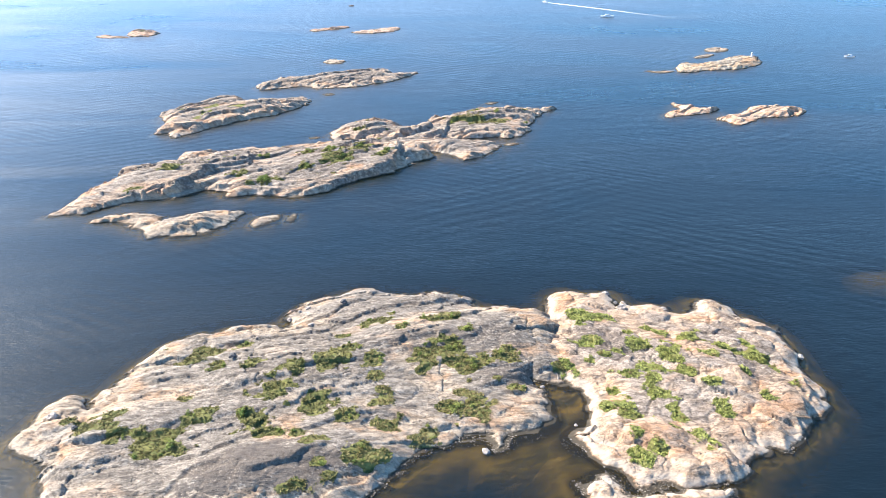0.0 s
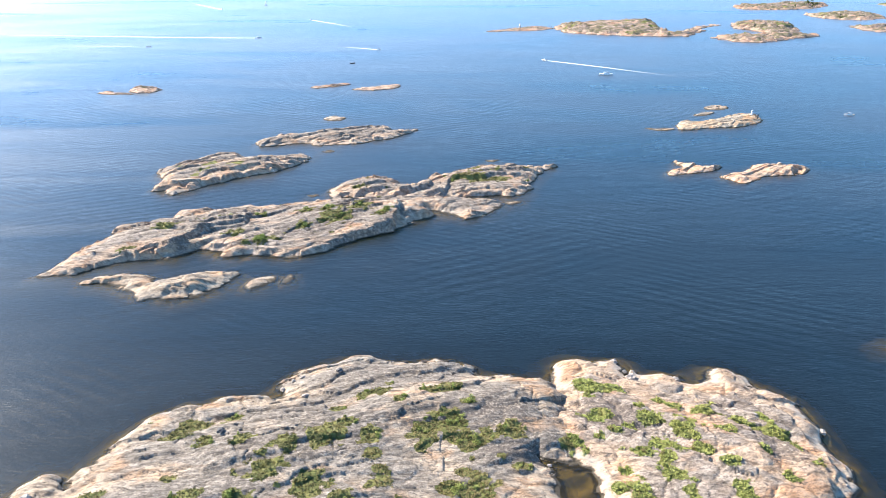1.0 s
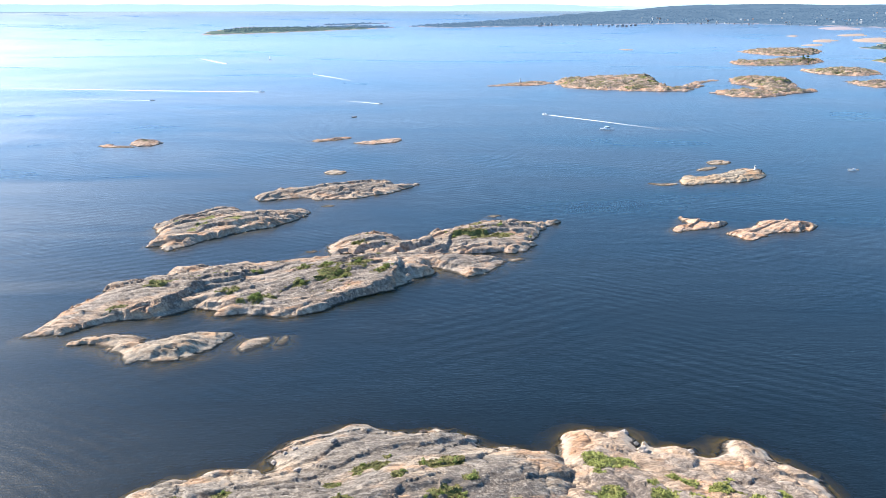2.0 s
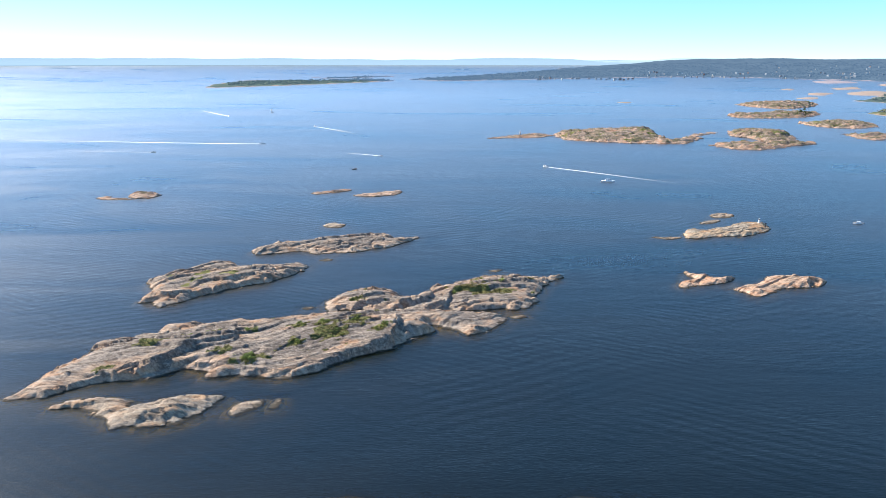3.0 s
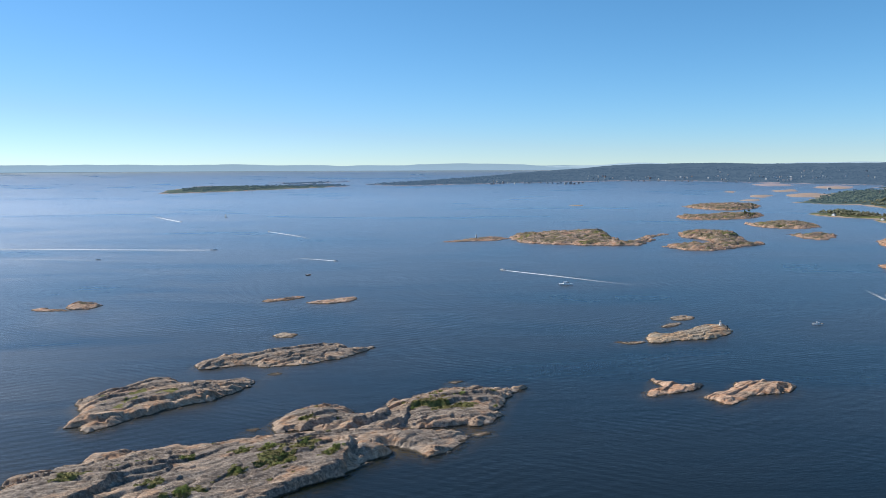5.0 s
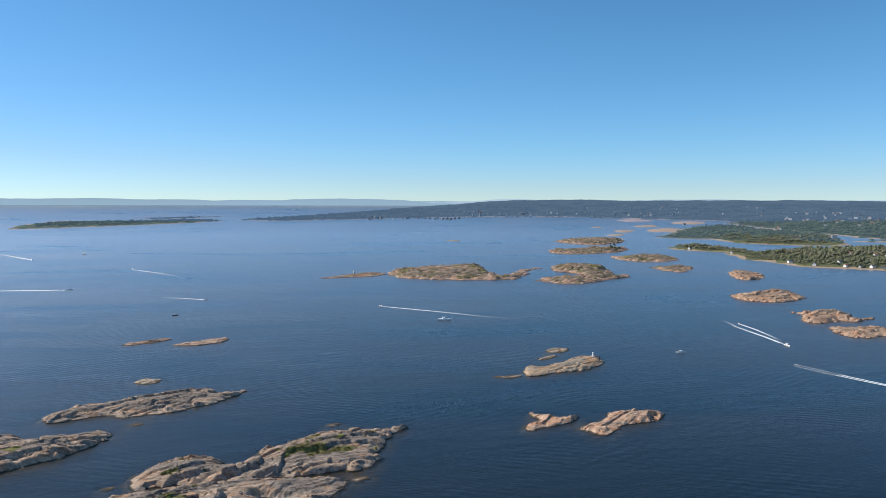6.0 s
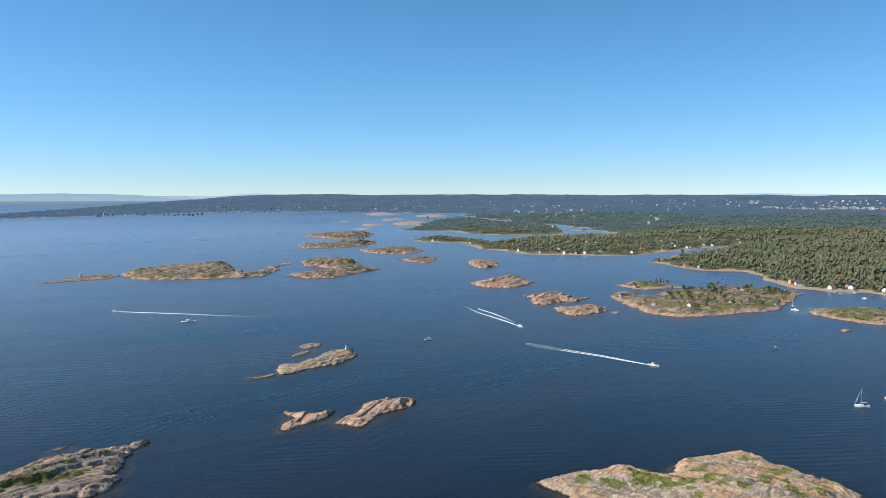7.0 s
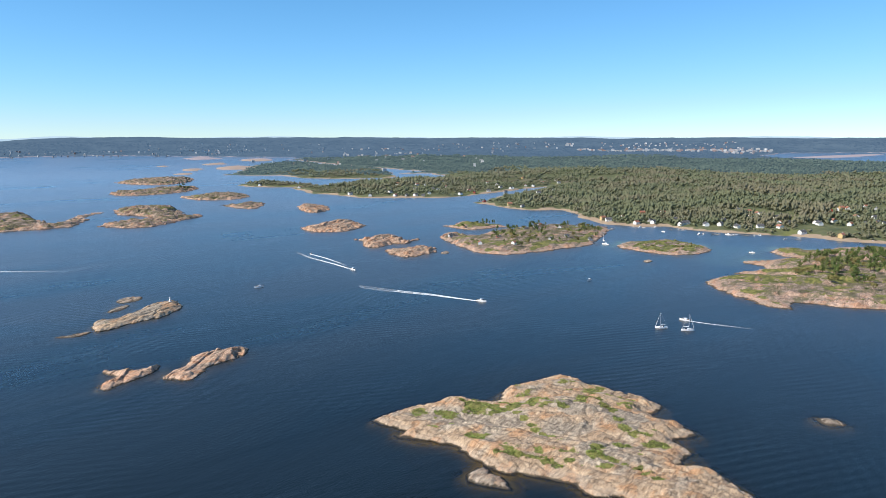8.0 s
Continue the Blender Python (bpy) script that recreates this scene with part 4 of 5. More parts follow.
def land_height(x, y, full=False):
    r = np.hypot(x, y)
    k = np.clip(r / 1500, 0.7, 4)
    wx = x + k * (9 * vnoise(x / 60, y / 60, 601) + 5 * vnoise(x / 22, y / 22, 602))
    wy = y + k * (9 * vnoise(x / 60, y / 60, 603) + 5 * vnoise(x / 22, y / 22, 604))
    d = np.maximum(shore_distance(MAIN_LINE, wx, wy), lines_distance(SPIT_LINES, wx, wy))
    d = np.minimum(d, -shore_distance(LAKE_LINE, wx, wy))
    rock = lines_distance(ISLET_LINES + [SAND_LINE], x + 0.4 * (wx - x), y + 0.4 * (wy - y))
    inner = np.maximum(d, 0)
    side = np.degrees(np.arctan2(x, y))
    z = 3.5 * (1 - np.exp(-inner / 12)) + 20 * ease(inner, 10, 500) * (1 - 0.75 * ease(r, 4000, 4500) * (1 - ease(side, -4, 12))) * (0.6 + 0.7 * fbm(x / 420, y / 420, 611, 4))
    z = z + ease(inner, 5, 60) * 3.5 * fbm(x / 60, y / 60, 612, 3)
    # rolling ridges, one behind the other, lower towards the open sea
    low = 0.12 + 0.88 * ease(side, -6, 24)
    z = z + ease(r, 4400, 6000) * ease(inner, 60, 1300) * np.maximum(0, 12 + 34 * fbm(x / 1300, y / 900, 615, 3)) * (0.5 + 0.5 * low) * (1 - 0.75 * ease(side, 44, 54))
    z = z + ease(r, 6500, 10800) * (90 + 32 * fbm(x / 2600, y / 1900, 613, 4)) * ease(inner, 0, 1500) * low
    z = np.where(d > 0, np.maximum(z, 0.3), np.maximum(d * 0.12, -3))
    z = np.where(rock > np.maximum(d, 0), np.maximum(z, np.minimum(0.3 + rock * 0.09, 5) + 1.2 * fbm(x / 25, y / 25, 617, 3)), z)
    return (z, d, rock) if full else (z, d)


def split(name, verts, faces, far, kinds, **attrs):
    """One object of the setting for each band of distance."""
    for pick, mat, label, category, kind in kinds(far):
        used = np.unique(faces[pick])
        if not len(used):
            continue
        back = np.zeros(len(verts), np.int64)
        back[used] = np.arange(len(used))
        me = mesh_from(name, verts[used], back[faces[pick]], mat, True, **{k: v[used] for k, v in attrs.items()})
        tagged(new(name if mat != HAZED_HILLS else "backdrop", me), label, category, kind=kind if mat != HAZED_HILLS else "structure")


def mainland():
    az = np.radians(np.arange(-19, 96, 0.24))
    rr = np.exp(np.arange(math.log(640), math.log(12000), 0.0085))
    r, a = np.meshgrid(rr, az, indexing="ij")
    x, y = r * np.sin(a), r * np.cos(a)
    z, d, rock = land_height(x, y, True)
    bare = np.maximum(1 - ease(d + 18 * fbm(x / 34, y / 34, 671, 3) - 1 - r * 0.001, 0, 9), ease(rock, -5, 5))
    used, quads, kept = drop_faces(z, *z.shape, -0.5)
    px, py, pz = nearer(x, y, z)
    verts = np.stack([px.ravel(), py.ravel(), pz.ravel()], 1)[used]
    far = (r * (1 + 0.12 * fbm(x / 500, y / 500, 673, 3))).ravel()[used][quads].mean(1)
    # land past MIDWAY has haze painted into its colour and glow
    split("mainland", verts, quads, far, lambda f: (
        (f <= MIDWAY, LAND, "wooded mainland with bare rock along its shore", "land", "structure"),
        ((f > MIDWAY) & (f <= WOODS), HAZED_WOODS, "low wooded land between inlets of the sea, with painted haze", "land", "structure"),
        (f > WOODS, HAZED_HILLS, "wooded hills on the horizon, painted blue with haze", "hills", "structure")), bare=bare.ravel()[used])
    # the farthest shores, their haze painted as pale colour and glow
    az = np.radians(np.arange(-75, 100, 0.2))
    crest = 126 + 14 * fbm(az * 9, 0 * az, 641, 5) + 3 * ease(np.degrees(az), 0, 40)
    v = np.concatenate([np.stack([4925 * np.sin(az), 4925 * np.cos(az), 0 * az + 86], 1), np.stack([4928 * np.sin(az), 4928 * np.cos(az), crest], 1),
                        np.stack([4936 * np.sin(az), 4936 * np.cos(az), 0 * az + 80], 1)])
    m = len(az)
    i = np.arange(m - 1)
    f = np.concatenate([np.stack([i, i + 1, i + 1 + m, i + m], 1), np.stack([i + m, i + m + 1, i + 1 + 2 * m, i + 2 * m], 1)])
    tagged(new("backdrop", mesh_from("backdrop", v, f, HAZY, True)), "hills along the farthest horizon, painted pale blue with haze", "hills", kind="structure")


mainland()

# ================= plants =================


def leaf_cloud(count, radius, low, high, size, seed, lobes=5, flat=0.8):
    """Many small bent leaves gathered in uneven lobes, as one mesh's vertices and faces."""
    rng = np.random.default_rng(seed)
    mid = np.stack([rng.normal(0, 0.42, lobes) * radius, rng.normal(0, 0.42, lobes) * radius, rng.uniform(low + 0.25 * (high - low), high - 0.2 * (high - low), lobes)], 1)
    mid[0] = (0, 0, (low + high) / 2)
    size_l = rng.uniform(0.38, 0.72, lobes) * radius
    which = rng.integers(0, lobes, count)
    d = rng.normal(0, 1, (count, 3))
    d /= np.linalg.norm(d, axis=1)[:, None]
    p = mid[which] + d * (size_l[which] * rng.uniform(0.55, 1.08, count))[:, None] * (1, 1, flat)
    p[:, 2] = np.maximum(p[:, 2], low * 0.6 + 0.05)
    a = rng.normal(0, 1, (count, 3)) + d * 0.2
    a /= np.linalg.norm(a, axis=1)[:, None]
    b = np.cross(a, d + rng.normal(0, 0.5, (count, 3)))
    b /= np.linalg.norm(b, axis=1)[:, None] + 1e-6
    s = (size * rng.uniform(0.6, 1.5, count))[:, None]
    n = np.cross(a, b) * s * 0.35
    v = np.stack([p - a * s, p - b * s * 0.6 + n, p + a * s, p + b * s * 0.6 + n], 1).reshape(-1, 3)
    i = np.arange(count)[:, None] * 4
    return v, np.concatenate([i + (0, 1, 2), i + (0, 2, 3)], 1).reshape(-1, 3)


def bush_model(seed, mat, leaves=240):
    top = new("shrub")
    rng = random.Random(seed)
    bm = bmesh.new()
    for k in range(5):
        t = k * 1.26 + rng.random()
        stick(bm, (0, 0, -0.15), (0.45 * math.cos(t), 0.45 * math.sin(t), 0.7 + 0.3 * rng.random()), 0.07, 0.02, 5)
    part("stem", bm, BARK, top)
    v, f = leaf_cloud(leaves, 1.0, 0.1, 1.15, 0.13, seed, 7)
    part_mesh("crown", mesh_from("crown", v, f, mat), top)
    return top


def tree_model(seed, tall, mat, leaves=170, pine=False):
    """A tapered trunk with limbs and an uneven crown, 1 m wide and tall metres high before scaling."""
    top = new("pine_tree" if pine else "broadleaf_tree")
    rng = random.Random(seed)
    bm = bmesh.new()
    lean = (rng.uniform(-0.4, 0.4), rng.uniform(-0.4, 0.4))
    stick(bm, (0, 0, -0.4), (lean[0] * 0.5, lean[1] * 0.5, tall * 0.55), 0.2, 0.13)
    stick(bm, (lean[0] * 0.5, lean[1] * 0.5, tall * 0.55), (lean[0], lean[1], tall * 0.95), 0.13, 0.04)
    for k in range(6):
        t, h = rng.uniform(0, 6.28), tall * rng.uniform(0.35, 0.8)
        stick(bm, (lean[0] * h / tall, lean[1] * h / tall, h), (1.7 * math.cos(t), 1.7 * math.sin(t), h + 0.9), 0.06, 0.02, 5)
    part("trunk", bm, BARK, top)
    v, f = leaf_cloud(leaves, 2.4, tall * (0.3 if pine else 0.2), tall, 0.52, seed, 9, 1.0 if pine else 0.9)
    if pine:
        k = 1.25 - 0.85 * np.clip(v[:, 2] / tall, 0, 1)
        v[:, 0] *= k
        v[:, 1] *= k
    part_mesh("crown", mesh_from("crown", v, f, mat), top)
    return top


def plant(models, spots, height, label, category, group, size):
    """Copies of the models at the spots (x, y, scale), standing on the ground."""
    rng = random.Random(len(spots))
    zs = height(np.array([s[0] for s in spots], float), np.array([s[1] for s in spots], float))
    for (x, y, k), z in zip(spots, zs):
        if z < 0.5:
            continue
        k *= size
        m = Matrix.LocRotScale((x, y, z - 0.05), Euler((0, 0, rng.uniform(0, 6.28))), None)
        ob = copy_thing(rng.choice(models), m)
        ob.scale = (k * rng.uniform(0.85, 1.2), k * rng.uniform(0.85, 1.2), k * rng.uniform(0.8, 1.1))
        tagged(ob, label, category, group)


def discard(models):
    for m in models:
        for o in (*m.children_recursive, m):
            bpy.data.objects.remove(o)


BUSHES = [bush_model(k, LEAF) for k in (1, 2, 3)]
DRY = [bush_model(k, LEAF_DRY, 200) for k in (4, 5)]
rng = random.Random(5)
spots, dry = [], []
for x, y, r in BRIGHT_SHRUBS + GREEN_SHRUBS:
    for k in range(max(2, int((r / 2.1) ** 2))):
        t, d = rng.uniform(0, 6.28), r * rng.random() ** 0.6
        spots.append((x + d * math.cos(t) * 1.1, y + d * math.sin(t) * 0.8, rng.uniform(0.3, 1.0) * (1.15 if d < r * 0.6 else 0.75)))
for x, y, r in HEATHER + GREEN_SHRUBS[::2]:
    for k in range(max(1, int((r / 2.6) ** 2))):
        t, d = rng.uniform(0, 6.28), r * rng.random() ** 0.6
        dry.append((x + d * math.cos(t) * 1.1, y + d * math.sin(t) * 0.8, rng.uniform(0.25, 0.7)))
plant(BUSHES, spots, near, "bright green leafy shrub rooted in a rock hollow", "shrub", "shrubs on the near island", 1.25)
plant(DRY, dry, near, "low olive brown heather bush on bare rock", "shrub", "heather on the near island", 1.2)
plant(BUSHES, [(x + rng.uniform(-2.5, 2.5), y + rng.uniform(-2.5, 2.5), rng.uniform(0.5, 1.3)) for x, y in
               ((-111, 323), (-101, 327), (-86, 331), (-79, 303), (-80, 302), (-66, 336), (-40, 338), (-50, 326), (-54, 335), (-46, 322), (-28, 330), (-64, 317)) for k in range(3)],
      long_s, "green shrub on a grey granite back", "shrub", "shrubs on the long island", 1.4)
plant(DRY + BUSHES, [(rng.gauss(22, 14), rng.gauss(402, 7), rng.uniform(0.6, 1.2)) for k in range(16)],
      long_n, "dark green heath bush on granite", "shrub", "shrubs on the long island's north part", 1.2)
plant(BUSHES + DRY, [(x + rng.uniform(-2, 2), y + rng.uniform(-2, 2), rng.uniform(0.4, 0.9)) for x, y, r in [(240, 250, 2.0), (237, 244, 2.0), (235, 239, 1.9), (233, 233, 1.9), (231, 228, 1.9), (229, 224, 1.8), (228, 219, 1.8), (227, 215, 1.8), (202, 222, 2.1), (204, 218, 2.1), (206, 215, 2.1), (207, 212, 2.1), (209, 208, 2.1), (209, 204, 2.1), (209, 200, 2.1), (275, 229, 3.3), (270, 220, 3.2), (265, 212, 3.2), (258, 203, 3.0), (252, 196, 2.9), (240, 190, 2.8), (223, 193, 2.3), (224, 189, 2.3), (225, 185, 2.3), (225, 181, 2.2), (225, 176, 2.2), (224, 172, 2.2), (223, 168, 2.2), (273, 237, 1.8), (274, 233, 1.8)] for k in range(int(r * 0.5))],
      broad, "low green bush in a grassy hollow", "shrub", "bushes on the broad island", 1.2)

TREES = [tree_model(21, 7.0, LEAF_DRY), tree_model(22, 8.0, NEEDLE, 190), tree_model(23, 9.0, NEEDLE, 180, True), tree_model(24, 8.0, NEEDLE, 170, True)]


def scattered(corners, count, seed):
    """Random places inside a plan outline."""
    r = np.random.default_rng(seed)
    line = np.array(corners, float)
    p = r.uniform(line.min(0), line.max(0), (count * 6, 2))
    p = p[shore_distance(line, p[:, 0], p[:, 1]) > 0][:count]
    return [(x, y, r.uniform(0.55, 1.1)) for x, y in p]


plant(TREES[:2] + TREES[2:], scattered([(676, 278), (738, 284), (801, 277), (853, 239), (871, 178), (657, 146), (612, 185), (622, 213), (632, 241), (645, 263)], 240, 3), wood_isle, "green tree in the island's small wood", "tree", "trees on the wooded island", 1.15)
plant(TREES, scattered([(635, 604), (695, 638), (782, 632), (833, 577), (790, 538), (725, 509), (676, 515), (640, 527), (606, 539)], 110, 4), cottage_isle, "dark green tree among the cottages", "tree", "trees on the cottage island", 0.95)
plant(TREES[1:], scattered([(704, 714), (759, 733), (776, 685), (740, 676), (701, 691)], 16, 6), side_isle, "low dark pine on a rocky island", "tree", "trees on the side island", 0.9)
plant(DRY + BUSHES, scattered([(710, 453), (766, 459), (793, 445), (776, 409), (744, 388), (709, 396), (699, 423)], 34, 8), heath_isle, "low heath bush on the oval island", "shrub", "heath on the oval island", 1.7)
plant(TREES[1:], scattered([(732, 1599), (813, 1702), (829, 1671), (769, 1584)], 24, 9), outer[4], "dwarf pine on a far rocky island", "tree", "pines on the outer islands", 1.0)
discard(BUSHES + DRY + TREES)


def tufts(height, box4, count, seed, label, thick, mat=None):
    """Low turf and heather, too fine to count, wherever the ground is green."""
    r = np.random.default_rng(seed)
    x, y = r.uniform(box4[0], box4[1], count), r.uniform(box4[2], box4[3], count)
    z, inland, g, slab, tone = height(x, y, True)
    k = (g > 0.45) & (z > 0.6)
    x, y, z = x[k], y[k], z[k]
    m = len(x)
    vs, fs = [], []
    for j in range(5):
        t = r.uniform(0, 6.28, m)
        w, h = r.uniform(0.18, 0.42, m) * thick, r.uniform(0.06, 0.26, m) * thick
        ox, oy = x + r.normal(0, 0.2, m), y + r.normal(0, 0.2, m)
        a = np.stack([ox - np.cos(t) * w, oy - np.sin(t) * w, z - 0.08], 1)
        b = np.stack([ox + np.cos(t) * w, oy + np.sin(t) * w, z - 0.08], 1)
        c = np.stack([ox + np.sin(t) * w * 0.9, oy - np.cos(t) * w * 0.9, z + h], 1)
        fs.append(np.arange(3 * m).reshape(3, m).T + 3 * m * j)
        vs.append(np.concatenate([a, b, c]))
    me = mesh_from("heather", np.concatenate(vs), np.concatenate(fs), mat or LEAF_DRY)
    tagged(new("heather", me), label, "heather", kind="stuff")


tufts(near_west, (-105, 40, 108, 208), 60000, 1, "olive green heather and turf in the rock's hollows", 1.0)
tufts(near_east, (26, 104, 112, 208), 36000, 9, "olive green turf between rounded pink rocks", 1.0, LEAF)
tufts(long_s, (-160, 30, 270, 368), 40000, 2, "green turf on the long island", 1.3)
tufts(long_n, (-60, 66, 368, 427), 20000, 3, "green turf on the long island's north part", 1.3)
tufts(broad, (190, 300, 140, 285), 26000, 4, "yellow green grass in the rock's hollows", 1.0, LEAF)


SHORE_HOUSES = [(1027, 577), (1068, 516), (913, 602), (1091, 302), (1172, 384), (1086, 457), (1005, 599), (868, 505), (1064, 328), (1191, 374), (946, 501), (1027, 355), (1244, 353), (1026, 405), (1099, 476), (1109, 495), (1083, 294), (1085, 451), (1136, 316), (1071, 310), (1048, 455), (1072, 424), (1018, 926), (963, 820), (1170, 919), (955, 605), (869, 531), (942, 553), (987, 537), (943, 471), (956, 457), (953, 433), (973, 411), (1032, 396), (944, 349), (1045, 364), (1181, 377), (1201, 368), (1134, 339), (1221, 335), (1006, 474), (993, 819), (1082, 353), (881, 473), (937, 303), (1166, 882), (879, 588), (978, 388)]
HEAD_HOUSES = [(1251, 1431), (1608, 1293), (1100, 1342), (1205, 1297), (1342, 1301), (1594, 1161), (1383, 1381), (1427, 1268), (1157, 1199), (1209, 1274), (1611, 1233), (1247, 1502), (1329, 1105), (1267, 1392), (1198, 1361), (1076, 1318), (1248, 972), (1200, 1020), (1208, 1491), (1331, 995), (1127, 1222), (1088, 1139), (1161, 1185), (1243, 1237), (1013, 1129), (1046, 1138), (1036, 1104), (1121, 1080), (1178, 1091), (1239, 1102), (1330, 1144), (1288, 1077), (997, 1146), (962, 1183), (1438, 1152), (1417, 1111), (1473, 1215), (1390, 1203), (973, 1261), (1562, 1191), (1652, 1209), (1209, 1135), (1042, 1212), (1017, 1508), (1000, 1653)]


def forest():
    """The woods of the mainland: crowns of a few lumps each, thinning to coarser lumps with distance."""
    r = np.random.default_rng(77)
    n = 150000
    az = np.radians(r.uniform(-16, 86, n))
    rad = np.exp(r.uniform(math.log(720), math.log(9500), n))
    keep = (rad < 4400) | (r.random(n) < 0.75)
    az, rad = az[keep], rad[keep]
    n = len(az)
    x, y = rad * np.sin(az), rad * np.cos(az)
    z, d = land_height(x, y)
    keep = (d > 3 + rad * 0.003 + 60 * np.maximum(0, fbm(x / 90, y / 90, 655, 3) - 0.05) + r.uniform(0, 9, n)) & (fbm(x / 160, y / 160, 651, 3) > -0.34 - 0.1 * (rad > 1800))
    for hx, hy in SHORE_HOUSES + HEAD_HOUSES:
        keep &= np.hypot(x - hx, y - hy) > 10
        k = np.hypot(hx, hy)
        along, side = (x * hx + y * hy) / k - k, (x * hy - y * hx) / k
        keep &= ~((np.abs(side) < 5) & (along < 0) & (along > -26))
    x, y, z, rad, d = (v[keep] for v in (x, y, z, rad, d))
    m = len(x)
    tall = r.uniform(3.5, 10, m) * np.clip(0.45 + d / 160, 0.45, 1) * (1 + 0.5 * fbm(x / 45, y / 45, 657, 3))
    wide = np.maximum(r.uniform(1.4, 3.4, m), rad * r.uniform(0.0014, 0.0026, m))
    base = np.array([(1, 0, 0), (-0.5, 0.87, 0), (-0.5, -0.87, 0), (0, 0, 1), (0, 0, -0.8)])
    tri = np.array([(0, 1, 3), (1, 2, 3), (2, 0, 3), (1, 0, 4), (2, 1, 4), (0, 2, 4)])
    vs, fs, off = [], [], 0
    for j in range(4):
        sel = np.where(rad < (20000, 5000, 2400, 1250)[j])[0]
        k = len(sel)
        w, h = wide[sel] * r.uniform(0.55, 0.95, k), tall[sel]
        cx = x[sel] + r.normal(0, 0.35, k) * wide[sel]
        cy = y[sel] + r.normal(0, 0.35, k) * wide[sel]
        cz = z[sel] + h * (0.52 + 0.13 * j) * r.uniform(0.85, 1.1, k)
        t = r.uniform(0, 6.28, k)
        p = base[None] * (1 + 0.3 * r.normal(0, 1, (k, 5, 1)))
        px = p[..., 0] * np.cos(t)[:, None] - p[..., 1] * np.sin(t)[:, None]
        py = p[..., 0] * np.sin(t)[:, None] + p[..., 1] * np.cos(t)[:, None]
        v = np.stack(nearer(cx[:, None] + px * w[:, None], cy[:, None] + py * w[:, None], cz[:, None] + p[..., 2] * h[:, None] * 0.4), -1)
        vs.append(v.reshape(-1, 3))
        fs.append((tri[None] + (np.arange(k) * 5)[:, None, None]).reshape(-1, 3) + off)
        off += 5 * k
    vs, fs = np.concatenate(vs), np.concatenate(fs)
    q = vs[fs[:, 0]]
    far = np.concatenate([np.repeat(np.where(rad < (20000, 5000, 2400, 1250)[j], rad, -1)[rad < (20000, 5000, 2400, 1250)[j]], 6) for j in range(4)])
    far = far * (1 + 0.12 * fbm(q[:, 0] / 300, q[:, 1] / 300, 675, 3))
    # crowns past MIDWAY take the materials with haze painted in
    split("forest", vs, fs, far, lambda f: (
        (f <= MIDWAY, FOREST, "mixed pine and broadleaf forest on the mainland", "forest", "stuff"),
        ((f > MIDWAY) & (f <= WOODS), HAZED_WOODS, "far woods rolling inland, greyed by painted haze", "forest", "stuff"),
        (f > WOODS, HAZED_HILLS, "woods on the far hills, painted blue with haze", "hills", "structure")))


forest()

# ================= houses =================


def house_model(w, d, h, wall, roof):
    """A timber cottage with a pitched roof, windows, a door and a chimney."""
    top = new("cottage")
    bm = box(bmesh.new(), 0, 0, -1.0, w, d, h + 1.0)
    for s in (-1, 1):
        v = [bm.verts.new(p) for p in ((s * w / 2, -d / 2, h), (s * w / 2, d / 2, h), (s * w / 2, 0, h + d * 0.36))]
        bm.faces.new(v if s > 0 else v[::-1])
    part("wall", bm, wall, top)
    bm = bmesh.new()
    e, t = 0.45, 0.22
    for s in (-1, 1):
        lo, hi = (s * (d / 2 + e), h - e * 0.72), (0, h + d * 0.36)
        v = [bm.verts.new((x, yy, zz + k)) for k in (0, t) for x in (-w / 2 - e, w / 2 + e) for yy, zz in (lo, hi)]
        for f in ((0, 1, 3, 2), (4, 6, 7, 5), (0, 2, 6, 4), (1, 5, 7, 3), (0, 4, 5, 1), (2, 3, 7, 6)):
            bm.faces.new([v[k] for k in f])
    bmesh.ops.recalc_face_normals(bm, faces=bm.faces)
    r = part("roof", bm, roof, top)
    part("chimney", box(bmesh.new(), w * 0.2, 0, h + d * 0.25, 0.7, 0.7, 1.4), GREY, r)
    for s in (-1, 1):
        for k in (-0.3, 0.0, 0.3):
            if k == 0 and s < 0:
                part("door", box(bmesh.new(), 0, s * d / 2, 0.1, 1.0, 0.1, 2.0), PLANK, top)
                continue
            f = part("window", box(bmesh.new(), k * w, s * d / 2, 0.9, 1.5, 0.1, 1.3), WHITE, top)
            part("pane", box(bmesh.new(), k * w, s * (d / 2 + 0.03), 1.0, 1.25, 0.1, 1.1), PANE, f)
    return top


HOUSES = [(house_model(9, 6.5, 2.8, WHITE, TILE), "white timber cottage with a red tiled roof"),
          (house_model(8, 6, 2.6, RED, SLATE), "red timber cottage with a dark roof"),
          (house_model(10, 7, 3.0, WHITE, SLATE), "white timber house with a dark roof"),
          (house_model(8, 5.5, 2.6, GREY, SLATE), "grey timber cabin with a felt roof"),
          (house_model(9, 6.5, 4.2, OCHRE, TILE), "ochre timber house with a tiled roof")]
rng = random.Random(9)


def village(spots, height, group, weights, lift=0.0, size=1.0):
    for x, y in spots:
        z = float(height(np.array([x], float), np.array([y], float))[0])
        for step in range(30):
            if z > 2.2:
                break
            k = math.hypot(x, y)
            x, y = x * (k + 3) / k, y * (k + 3) / k
            z = float(height(np.array([x], float), np.array([y], float))[0])
        model, label = rng.choices(HOUSES, weights)[0]
        ob = copy_thing(model, pose(x, y, max(z, 0.8) + lift, 0, 0, rng.uniform(-50, 60)))
        ob.scale = (size, size, size)
        tagged(ob, label, "house", group)


def ground(x, y):
    return land_height(x, y)[0]


